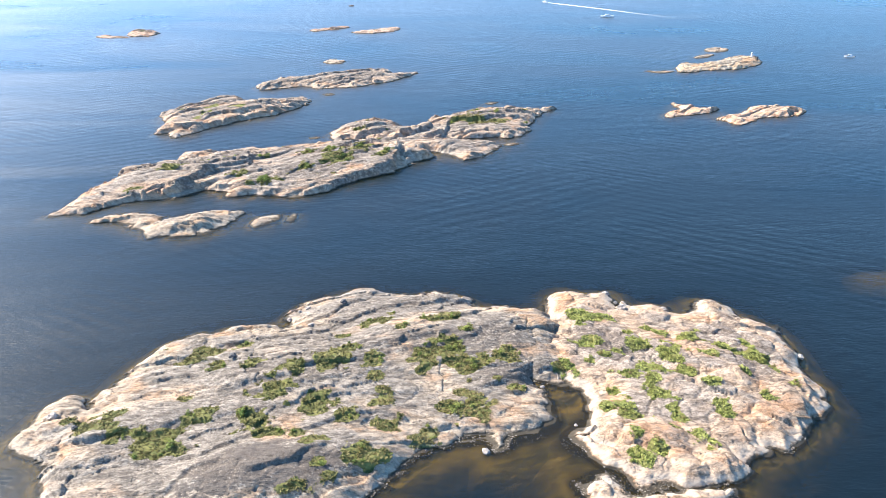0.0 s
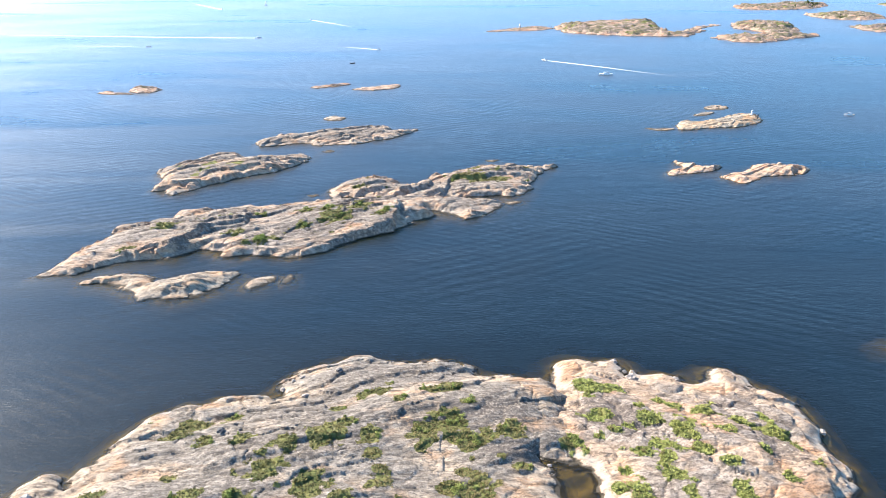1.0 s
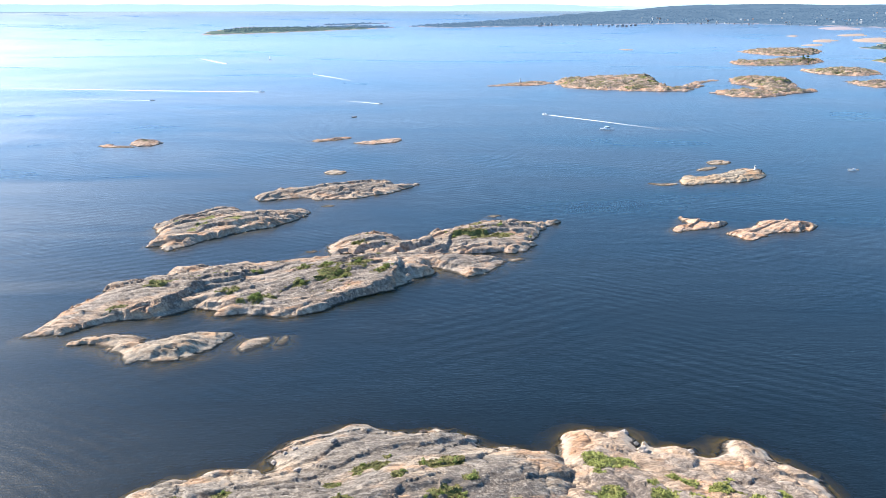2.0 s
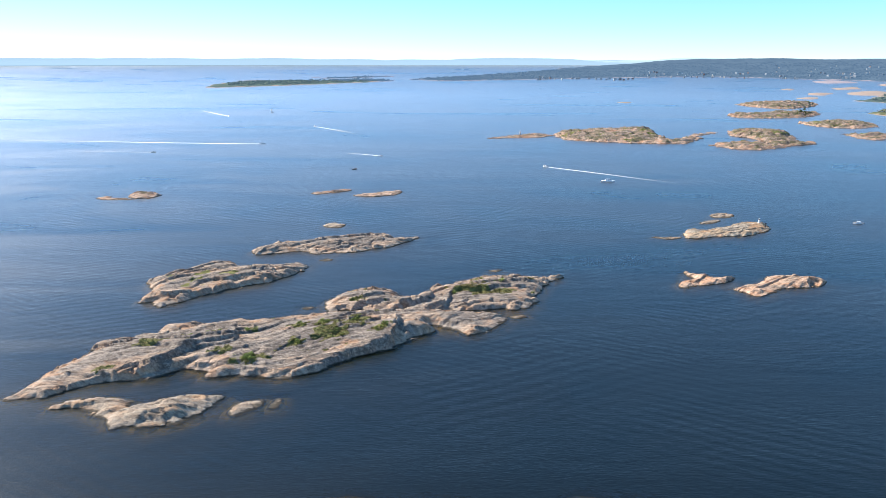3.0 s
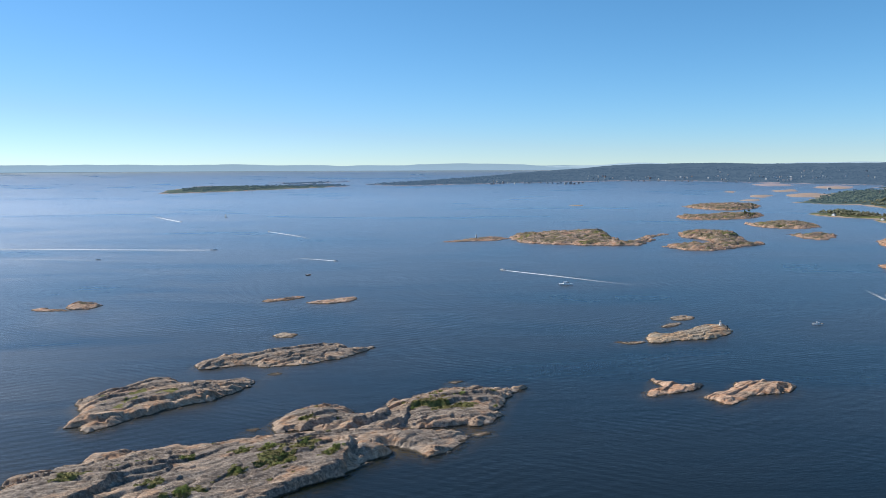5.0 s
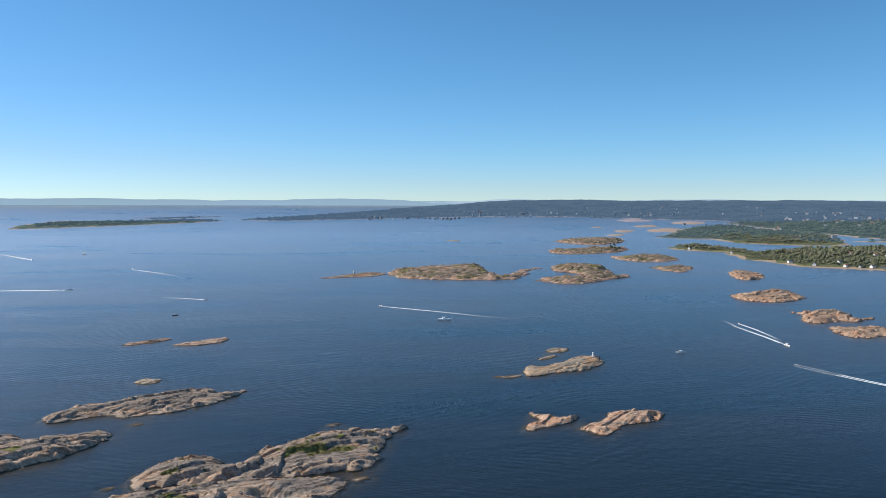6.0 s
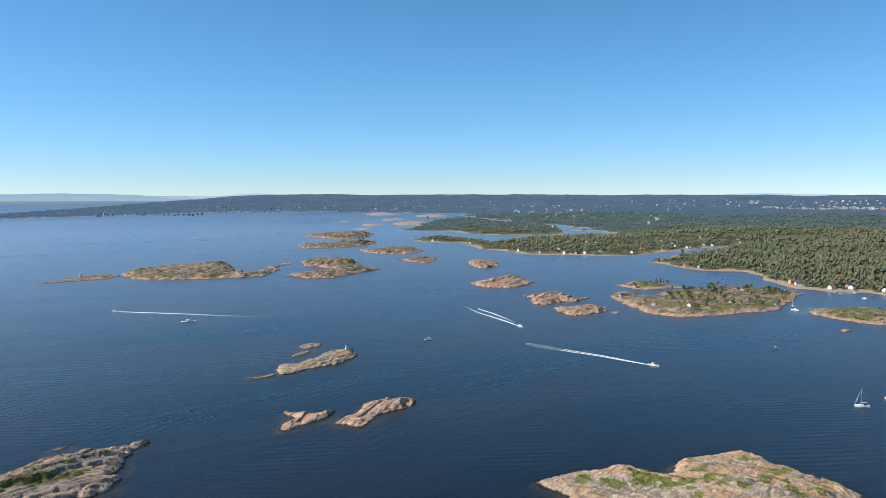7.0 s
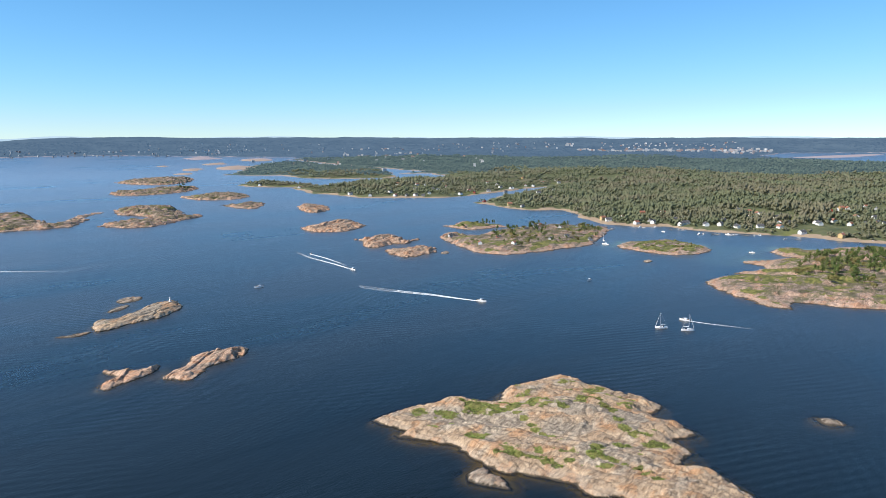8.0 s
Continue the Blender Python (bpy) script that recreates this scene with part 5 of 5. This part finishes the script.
village([(629, 647), (606, 580), (629, 550), (712, 537), (738, 602), (781, 627), (687, 542), (721, 604), (657, 595), (719, 509), (804, 584), (759, 580)], cottage_isle, "cottages on the rocky island", (2, 1, 2, 5, 1), 0.3, 0.66)
village(SHORE_HOUSES, ground, "houses along the mainland shore", (3, 1, 4, 2, 2), 0.6, 0.85)
village(HEAD_HOUSES, ground, "houses on the wooded headland", (3, 1, 5, 2, 1), 0.6, 0.9)
discard([m for m, l in HOUSES])


def town():
    """The far town: pale blocks and halls, a few pixels each."""
    r = np.random.default_rng(31)
    bm = bmesh.new()
    for x0, x1, y0, y1, count, big in ((51.5, 55.0, 7000, 8600, 20, 0.8), (55.2, 56.0, 7800, 8300, 6, 1.6), (56.0, 60.2, 5900, 6700, 46, 1.1), (59.8, 68.8, 5750, 6900, 150, 1.2),
                                       (58.0, 68.5, 7200, 8800, 60, 0.8), (68.6, 70.2, 6500, 7100, 18, 1.3), (37.8, 45.0, 4300, 6500, 40, 0.8), (24.0, 37.0, 5400, 8000, 40, 0.7),
                                       (44.8, 51.1, 4600, 8500, 26, 0.9), (31.0, 50.0, 2600, 4200, 22, 0.7), (7.0, 14.5, 4700, 5100, 30, 0.7), (14.5, 31.0, 5400, 6400, 70, 0.7)):
        for k in range(count):
            a, rad = radians(r.uniform(x0, x1)), r.uniform(y0, y1)
            x, y = rad * math.sin(a), rad * math.cos(a)
            z = float(land_height(np.array([x]), np.array([y]))[0][0])
            nx, ny, nz = (float(q) for q in nearer(x, y, z))
            k2 = math.hypot(nx, ny) / rad
            w, d, h = r.uniform(7, 24) * big * k2, r.uniform(6, 12) * big * k2, (7 + r.uniform(2, 6) * big) * k2
            m = Matrix.Translation((nx, ny, nz + h / 2 + 1)) @ Matrix.Rotation(-a + r.uniform(-0.5, 0.5), 4, "Z") @ Matrix.Diagonal((w, d, h + 2, 1))
            bmesh.ops.create_cube(bm, size=1, matrix=m)
    me = bpy.data.meshes.new("town")
    bm.to_mesh(me)
    bm.free()
    n = Nodes("town_walls")
    isle = n.tree.nodes.new("ShaderNodeNewGeometry").outputs["Random Per Island"]
    me.materials.append(n.finish(n.ramp(isle, (0.0, (0.5, 0.5, 0.5)), (0.4, (0.36, 0.36, 0.37)), (0.55, (0.33, 0.2, 0.16)), (0.7, (0.3, 0.31, 0.33)), (1.0, (0.62, 0.62, 0.62))), 0.8))
    tagged(new("town", me), "pale buildings of a far town among woods", "town", kind="stuff")


town()

# ================= boats =================


def hull_mesh(length, beam, free, draft, mat, stern=0.75):
    """A boat's hull, bow towards +x, built from cross sections."""
    bm = bmesh.new()
    rings = []
    for k in range(9):
        t = k / 8
        w = beam / 2 * (stern + (1 - stern) * math.sin(min(t * 2.2, 1.57))) * (1 - max(0, (t - 0.45) / 0.55) ** 2.2)
        x, up = (t - 0.5) * length, free * (1 + 0.35 * t * t)
        w = max(w, 0.03)
        rings.append([bm.verts.new(p) for p in ((x, -w, up), (x, -w * 0.85, 0.05), (x - 0.02 * length * t, 0, -draft * (1 - 0.7 * t)), (x, w * 0.85, 0.05), (x, w, up))])
    for a, b in zip(rings, rings[1:]):
        for i in range(4):
            bm.faces.new((a[i], b[i], b[i + 1], a[i + 1]))
    bm.faces.new(rings[0])
    bmesh.ops.recalc_face_normals(bm, faces=bm.faces)
    return bm


def deck_mesh(length, beam, free, stern=0.75):
    bm = bmesh.new()
    left, right = [], []
    for k in range(9):
        t = k / 8
        w = beam / 2 * (stern + (1 - stern) * math.sin(min(t * 2.2, 1.57))) * (1 - max(0, (t - 0.45) / 0.55) ** 2.2) * 0.97
        z = free * (1 + 0.35 * t * t) - 0.03
        left.append(bm.verts.new(((t - 0.5) * length, max(w, 0.02), z)))
        right.append(bm.verts.new(((t - 0.5) * length, -max(w, 0.02), z)))
    for k in range(8):
        bm.faces.new((right[k], right[k + 1], left[k + 1], left[k]))
    return bm


def tapered(x0, x1, w0, w1, z0, z1, rake):
    """A cabin block with raked front and rear."""
    bm = bmesh.new()
    v = [bm.verts.new(p) for p in ((x0, -w0, z0), (x1, -w0 * 0.8, z0), (x1, w0 * 0.8, z0), (x0, w0, z0),
                                   (x0 + rake * 0.3, -w1, z1), (x1 - rake, -w1 * 0.8, z1), (x1 - rake, w1 * 0.8, z1), (x0 + rake * 0.3, w1, z1))]
    for f in ((0, 3, 2, 1), (4, 5, 6, 7), (0, 1, 5, 4), (1, 2, 6, 5), (2, 3, 7, 6), (3, 0, 4, 7)):
        bm.faces.new([v[k] for k in f])
    return bm


def motorboat(x, y, heading, length, label, dark=False, tall=True):
    ob = new("motorboat")
    beam, free = length * 0.32, 0.45 + length * 0.06
    part("hull", hull_mesh(length, beam, free, 0.5, DARK if dark else HULL), DARK if dark else HULL, ob)
    part("deck", deck_mesh(length, beam, free), HULL if length > 8 else DECK, ob)
    if tall:
        c = part("cabin", tapered(-length * 0.18, length * 0.22, beam * 0.36, beam * 0.3, free, free + 0.12 * length, 0.1 * length), HULL, ob)
        part("windscreen", tapered(length * 0.0, length * 0.24, beam * 0.34, beam * 0.3, free + 0.06 * length, free + 0.105 * length, 0.09 * length), PANE, c)
        part("roof", box(bmesh.new(), -length * 0.03, 0, free + 0.12 * length, length * 0.3, beam * 0.62, 0.08), HULL, c)
    else:
        part("windscreen", tapered(0, length * 0.1, beam * 0.34, beam * 0.28, free, free + 0.5, 0.35), PANE, ob)
        part("seat", box(bmesh.new(), -length * 0.15, 0, free - 0.02, 0.5, beam * 0.6, 0.45, 0.05), WHITE, ob)
    part("engine", box(bmesh.new(), -length * 0.5 - 0.2, 0, free * 0.4, 0.45, 0.5, 0.9, 0.08), DARK, ob)
    ob.matrix_world = pose(x, y, 0.02, 0, 0, heading)
    return tagged(ob, label, "boat", "boats on the sound")


def sailboat(x, y, heading, length, label, sails=False):
    ob = new("sailboat")
    beam, free, mast = length * 0.31, 0.9, length * 1.22
    part("hull", hull_mesh(length, beam, free, 0.7, HULL, 0.6), HULL, ob)
    part("deck", deck_mesh(length, beam, free, 0.6), HULL, ob)
    c = part("cabin", tapered(-length * 0.12, length * 0.26, beam * 0.3, beam * 0.24, free, free + 0.5, 0.5), HULL, ob)
    part("window", box(bmesh.new(), length * 0.03, 0, free + 0.18, length * 0.2, beam * 0.57, 0.2), PANE, c)
    part("sprayhood", tapered(-length * 0.2, -length * 0.08, beam * 0.3, beam * 0.24, free, free + 0.95, 0.4), DARK, ob)
    m = part("mast", stick(bmesh.new(), (length * 0.08, 0, free), (length * 0.08, 0, free + mast), 0.1, 0.06, 8), ALU, ob)
    part("boom", stick(bmesh.new(), (length * 0.07, 0, free + 1.5), (-length * 0.34, 0, free + 1.45), 0.06, 0.05, 6), ALU, m)
    part("furled_sail", stick(bmesh.new(), (length * 0.05, 0, free + 1.68), (-length * 0.33, 0, free + 1.6), 0.2, 0.12, 8), WHITE, m)
    part("furled_jib", stick(bmesh.new(), (length * 0.47, 0, free + 0.6), (length * 0.09, 0, free + mast * 0.96), 0.12, 0.05, 6), WHITE, m)
    part("backstay", stick(bmesh.new(), (-length * 0.48, 0, free), (length * 0.08, 0, free + mast), 0.025, 0.025, 4), ALU, m)
    for s in (-1, 1):
        part("shroud", stick(bmesh.new(), (length * 0.05, s * beam * 0.46, free), (length * 0.08, 0, free + mast * 0.9), 0.025, 0.025, 4), ALU, m)
    if sails:
        bm = bmesh.new()
        v = [bm.verts.new(p) for p in ((length * 0.06, 0.05, free + 1.6), (-length * 0.33, 0.4, free + 1.6), (length * 0.06, 0.05, free + mast * 0.97))]
        bm.faces.new(v)
        bmesh.ops.solidify(bm, geom=bm.faces[:], thickness=0.03)
        part("mainsail", bm, WHITE, m)
    ob.matrix_world = pose(x, y, 0.0, 0, 0, heading)
    return tagged(ob, label, "sailing boat", "boats on the sound")


def wake(points, w0, w1, label, power=1.0, arms=0.0):
    """Churned water behind a boat, as a ribbon that widens and fades along its way."""
    p = np.array(points, float)
    seg = np.concatenate([[0], np.cumsum(np.hypot(*np.diff(p, axis=0).T))])
    m = 60
    s = np.linspace(0, seg[-1], m)
    x, y = np.interp(s, seg, p[:, 0]), np.interp(s, seg, p[:, 1])
    tx, ty = np.gradient(x), np.gradient(y)
    k = np.hypot(tx, ty)
    nx, ny = -ty / k, tx / k
    across = np.linspace(-1, 1, 9)
    t = s / seg[-1]
    w = w0 + (w1 - w0) * np.sqrt(t)
    vx = x[:, None] + nx[:, None] * across[None] * w[:, None]
    vy = y[:, None] + ny[:, None] * across[None] * w[:, None]
    edge = 1 - np.abs(across)[None] ** 2 * np.ones((m, 1))
    if arms:
        edge = np.clip(1 - ((np.abs(across)[None] - 0.62 * t[:, None] ** 0.4) / 0.42) ** 2, 0, 1)
    strength = np.clip(1.15 * power * edge * (1 - t[:, None]) ** 0.8, 0, 1)
    ids = np.arange(m * 9).reshape(m, 9)
    quads = np.stack([ids[:-1, :-1], ids[1:, :-1], ids[1:, 1:], ids[:-1, 1:]], -1).reshape(-1, 4)
    me = mesh_from("wake", np.stack([vx.ravel(), vy.ravel(), 0 * vx.ravel() + 0.06], 1), quads, FOAM, True, strength=strength.ravel())
    tagged(new("wake", me), label, "wake", kind="stuff")


def heading(p, q):
    """The direction of a boat at p whose wake runs back to q, in degrees."""
    return math.degrees(math.atan2(p[1] - q[1], p[0] - q[0]))


WAKES = (
    ([(119, 870), (173, 818), (206, 783), (251, 740)], 1.2, 5, 0.6, 0, 7, True),
    ([(419, 573), (426, 610), (433, 660), (451, 722)], 1.0, 3.5, 0.65, 0, 8, True),
    ([(401, 401), (396, 423), (392, 445), (385, 466), (374, 509), (381, 474), (376, 509)], 1.3, 6.5, 0.65, 1, 8, True),
    ([(447, 677), (442, 645), (432, 605), (421, 578)], 1.2, 2.5, 0.7, 0, 5, False),
    ([(-268, 1107), (-323, 1112), (-411, 1122), (-548, 1142), (-689, 1162), (-806, 1179)], 2.5, 8, 0.7, 0, 10, True),
    ([(-390, 1005), (-447, 1012), (-546, 1024)], 1.2, 4, 0.5, 0, 7, False),
    ([(-81, 969), (-108, 987), (-149, 1011)], 1.5, 4.5, 0.6, 0, 7, False),
    ([(-240, 1399), (-184, 1320), (-130, 1231)], 1.8, 6, 0.6, 0, 8, True),
    ([(-473, 1652), (-542, 1758), (-629, 1899)], 2.5, 8, 0.7, 0, 9, True),
    ([(451, 266), (453, 252), (457, 235), (462, 216)], 0.8, 2.6, 0.5, 0, 7, True),
)
for (line, w0, w1, power, arms, size, tall) in WAKES:
    wake(line, w0, w1, "white foaming wake on blue water", power, arms)
    (x, y), q = line[0], line[1]
    motorboat(x, y, heading((x, y), q), size, "white motorboat under way with a foaming wake", tall=tall)
sailboat(422, 268, 133, 7.8, "white sailing boat with bare mast and furled sails")
sailboat(428, 253, -52, 8.0, "white sailing boat with furled sails and a dark sprayhood")
motorboat(168, 762, -8, 14, "large white motor yacht lying on the sound")
motorboat(315, 566, 165, 7.5, "small cabin boat under way")
motorboat(525, 387, 190, 7, "white motorboat on calm water")
motorboat(-101, 849, 20, 6, "small dark open boat", True, False)
sailboat(-406, 1777, 20, 9, "far sailing boat with its white mainsail set", True)
sailboat(-825, 3242, 20, 11, "far sailing boat with its white mainsail set", True)
sailboat(-634, 3242, 20, 11, "far sailing boat with its white mainsail set", True)
sailboat(748, 509, 40, 8, "moored white sailing boat by a jetty")
motorboat(891, 534, -60, 6, "white motorboat moored close to the shore", False, False)
motorboat(893, 541, -13, 7.5, "white motorboat moored close to the shore", False, True)
motorboat(907, 526, 34, 8.5, "white motorboat moored close to the shore", False, False)
motorboat(870, 495, 81, 6, "white motorboat moored close to the shore", False, True)
motorboat(905, 484, -52, 7.5, "white motorboat moored close to the shore", False, False)
motorboat(880, 451, -5, 8.5, "white motorboat moored close to the shore", False, True)
motorboat(884, 448, 42, 6, "white motorboat moored close to the shore", False, False)
motorboat(900, 423, 89, 7.5, "white motorboat moored close to the shore", False, True)
motorboat(900, 415, -44, 8.5, "white motorboat moored close to the shore", False, False)
motorboat(912, 395, 3, 6, "white motorboat moored close to the shore", False, True)
motorboat(922, 392, 50, 7.5, "white motorboat moored close to the shore", False, False)
motorboat(721, 490, 97, 8.5, "white motorboat moored close to the shore", False, True)
motorboat(906, 356, -36, 6, "white motorboat moored close to the shore", False, False)
motorboat(951, 274, 11, 7.5, "white motorboat moored close to the shore", False, True)
motorboat(726, 465, 58, 8.5, "white motorboat moored close to the shore", False, False)
motorboat(773, 345, 105, 6, "white motorboat moored close to the shore", False, True)
motorboat(851, 558, -28, 7.5, "white motorboat moored close to the shore", False, False)


# ================= beacon, jetties, boulders =================


def beacon(x, y, z):
    ob = new("beacon")
    bm = bmesh.new()
    bmesh.ops.create_cone(bm, cap_ends=True, segments=14, radius1=1.1, radius2=0.8, depth=3.0, matrix=Matrix.Translation((0, 0, 1.5)))
    part("tower", bm, WHITE, ob)
    bm = bmesh.new()
    bmesh.ops.create_cone(bm, cap_ends=True, segments=14, radius1=0.62, radius2=0.62, depth=0.9, matrix=Matrix.Translation((0, 0, 3.45)))
    lan = part("lantern", bm, PANE, ob)
    bm = bmesh.new()
    bmesh.ops.create_cone(bm, cap_ends=True, segments=14, radius1=0.85, radius2=0.1, depth=0.6, matrix=Matrix.Translation((0, 0, 4.2)))
    part("cap", bm, WHITE, lan)
    part("plinth", box(bmesh.new(), 0, 0, -1.2, 2.8, 2.8, 1.25, 0.1), GREY, ob)
    ob.location, ob.scale = (x, y, z), (0.75, 0.75, 0.75)
    return tagged(ob, "small white light beacon on a rocky island", "beacon")


def height_at(height, x, y):
    return float(height(np.array([x], float), np.array([y], float))[0])


bx, by = (236.0, 558.2)
beacon(bx, by, height_at(beacon_isle, bx, by) + 0.5)
hx, hy = (236.0, 547.0)
ob = new("daymark")
part("post", stick(bmesh.new(), (0, 0, -0.5), (0, 0, 2.6), 0.3, 0.22, 8), DARK, ob)
part("topmark", box(bmesh.new(), 0, 0, 2.5, 1.0, 1.0, 0.8, 0.1), DARK, ob)
ob.location = (hx, hy, height_at(beacon_isle, hx, hy))
tagged(ob, "dark iron daymark post beside the white beacon", "daymark")
tx, ty = (125.7, 1219.0)
ob = new("stone_cairn")
part("base", stick(bmesh.new(), (0, 0, -0.5), (0, 0, 3.5), 2.4, 1.4, 9), GREY, ob)
part("top", stick(bmesh.new(), (0, 0, 3.4), (0, 0, 7.5), 1.2, 0.8, 9), WHITE, ob)
ob.location = (tx, ty, height_at(outer[1], tx, ty))
tagged(ob, "pale sea mark on a low rocky spit", "sea mark")


def jetty(x, y, turn, length, label):
    ob = new("jetty")
    for k in range(int(length / 0.9)):
        part("plank", box(bmesh.new(), k * 0.9 + 0.45, 0, 0.75, 0.84, 2.2, 0.08), PLANK, ob)
    for k in range(0, int(length), 5):
        for s in (-0.9, 0.9):
            part("post", stick(bmesh.new(), (k + 0.5, s, -1.5), (k + 0.5, s, 1.0), 0.13, 0.13, 6), DARK, ob)
    ob.matrix_world = pose(x, y, 0, 0, 0, turn)
    tagged(ob, label, "jetty", "jetties")


for x, y, turn, length in [(800, 560, 20, 18), (830, 554, 10, 16), (901, 506, -120, 14), (891, 440, -110, 14), (905, 410, -100, 16), (911, 351, -100, 14)]:
    jetty(x, y, turn, length, "weathered plank jetty reaching over the water")


def boulder(x, y, z, r, seed, mat, label):
    bm = bmesh.new()
    bmesh.ops.create_icosphere(bm, subdivisions=2, radius=1)
    for v in bm.verts:
        k = 0.75 + 0.45 * noise.noise(v.co * 1.3 + Vector((seed, 0, 0)))
        v.co = Vector((v.co.x * r * 1.2 * k, v.co.y * r * k, v.co.z * r * 0.72 * k))
    me = bpy.data.meshes.new("boulder")
    bm.to_mesh(me)
    bm.free()
    me.materials.append(mat)
    ob = new("boulder", me)
    ob.matrix_world = pose(x, y, z + r * 0.3, 0, 0, seed * 57 % 360)
    tagged(ob, label, "boulder", "loose boulders on the near island")


STONE = paint("loose_stone", (0.33, 0.285, 0.25), 0.85, 0.25, 1.2)
LICHEN = paint("dark_lichen_stone", (0.10, 0.095, 0.095), 0.85, 0.3, 1.5)
for k, (x, y, r, dark) in enumerate([(-31.1, 194.5, 1.1, 1), (-57.9, 164.6, 1.3, 1), (-47.5, 190.3, 1.0, 0), (-44.9, 193.3, 0.8, 0), (-42.6, 195.6, 0.9, 0), (55.8, 194.2, 1.6, 0), (101.2, 186.4, 1.9, 0), (101.1, 169.5, 1.2, 0), (82.6, 170.5, 0.5, 0), (26.3, 156.4, 0.7, 0), (95.7, 147.0, 0.5, 0), (52.9, 204.4, 1.4, 0), (55.2, 199.7, 1.1, 1), (59.2, 201.1, 0.9, 0), (-97.3, 142.4, 1.6, 0), (-89.2, 137.0, 0.9, 1), (-39.6, 184.2, 1.1, 0), (68.8, 193.3, 1.2, 0), (32.8, 141.1, 0.6, 0), (9.9, 132.1, 1.3, 0)]):
    boulder(x, y, height_at(near, x, y), r, 3.7 * k + 1, LICHEN if dark else STONE, "dark lichen-covered boulder on bare rock" if dark else "pale loose boulder near the shore")


def shore_stones():
    """Pebbles and small stones along the near island's shore, past counting."""
    r = np.random.default_rng(12)
    x, y = r.uniform(-108, 106, 70000), r.uniform(108, 210, 70000)
    z = near(x, y)
    k = (z > -0.35) & (z < 0.45) & (fbm(x / 12, y / 12, 91, 3) > -0.05)
    x, y, z = x[k], y[k], z[k]
    m = len(x)
    s = r.uniform(0.12, 0.42, m) ** 1.2
    base = np.array([(1, 0, 0), (0, 1, 0), (-1, 0, 0), (0, -1, 0), (0, 0, 0.8)])
    p = base[None] * s[:, None, None] * r.uniform(0.6, 1.3, (m, 5, 1)) + np.stack([x, y, z], 1)[:, None]
    tri = np.array([(0, 1, 4), (1, 2, 4), (2, 3, 4), (3, 0, 4)])
    f = (tri[None] + (np.arange(m) * 5)[:, None, None]).reshape(-1, 3)
    n = Nodes("shore_stones")
    isle = n.tree.nodes.new("ShaderNodeNewGeometry").outputs["Random Per Island"]
    mat = n.finish(n.ramp(isle, (0.0, (0.045, 0.04, 0.03)), (0.55, (0.12, 0.10, 0.08)), (1.0, (0.22, 0.19, 0.16))), 0.7)
    tagged(new("shore_stones", mesh_from("shore_stones", p.reshape(-1, 3), f, mat)), "dark wet stones and seaweed along the waterline", "stones", kind="stuff")


shore_stones()
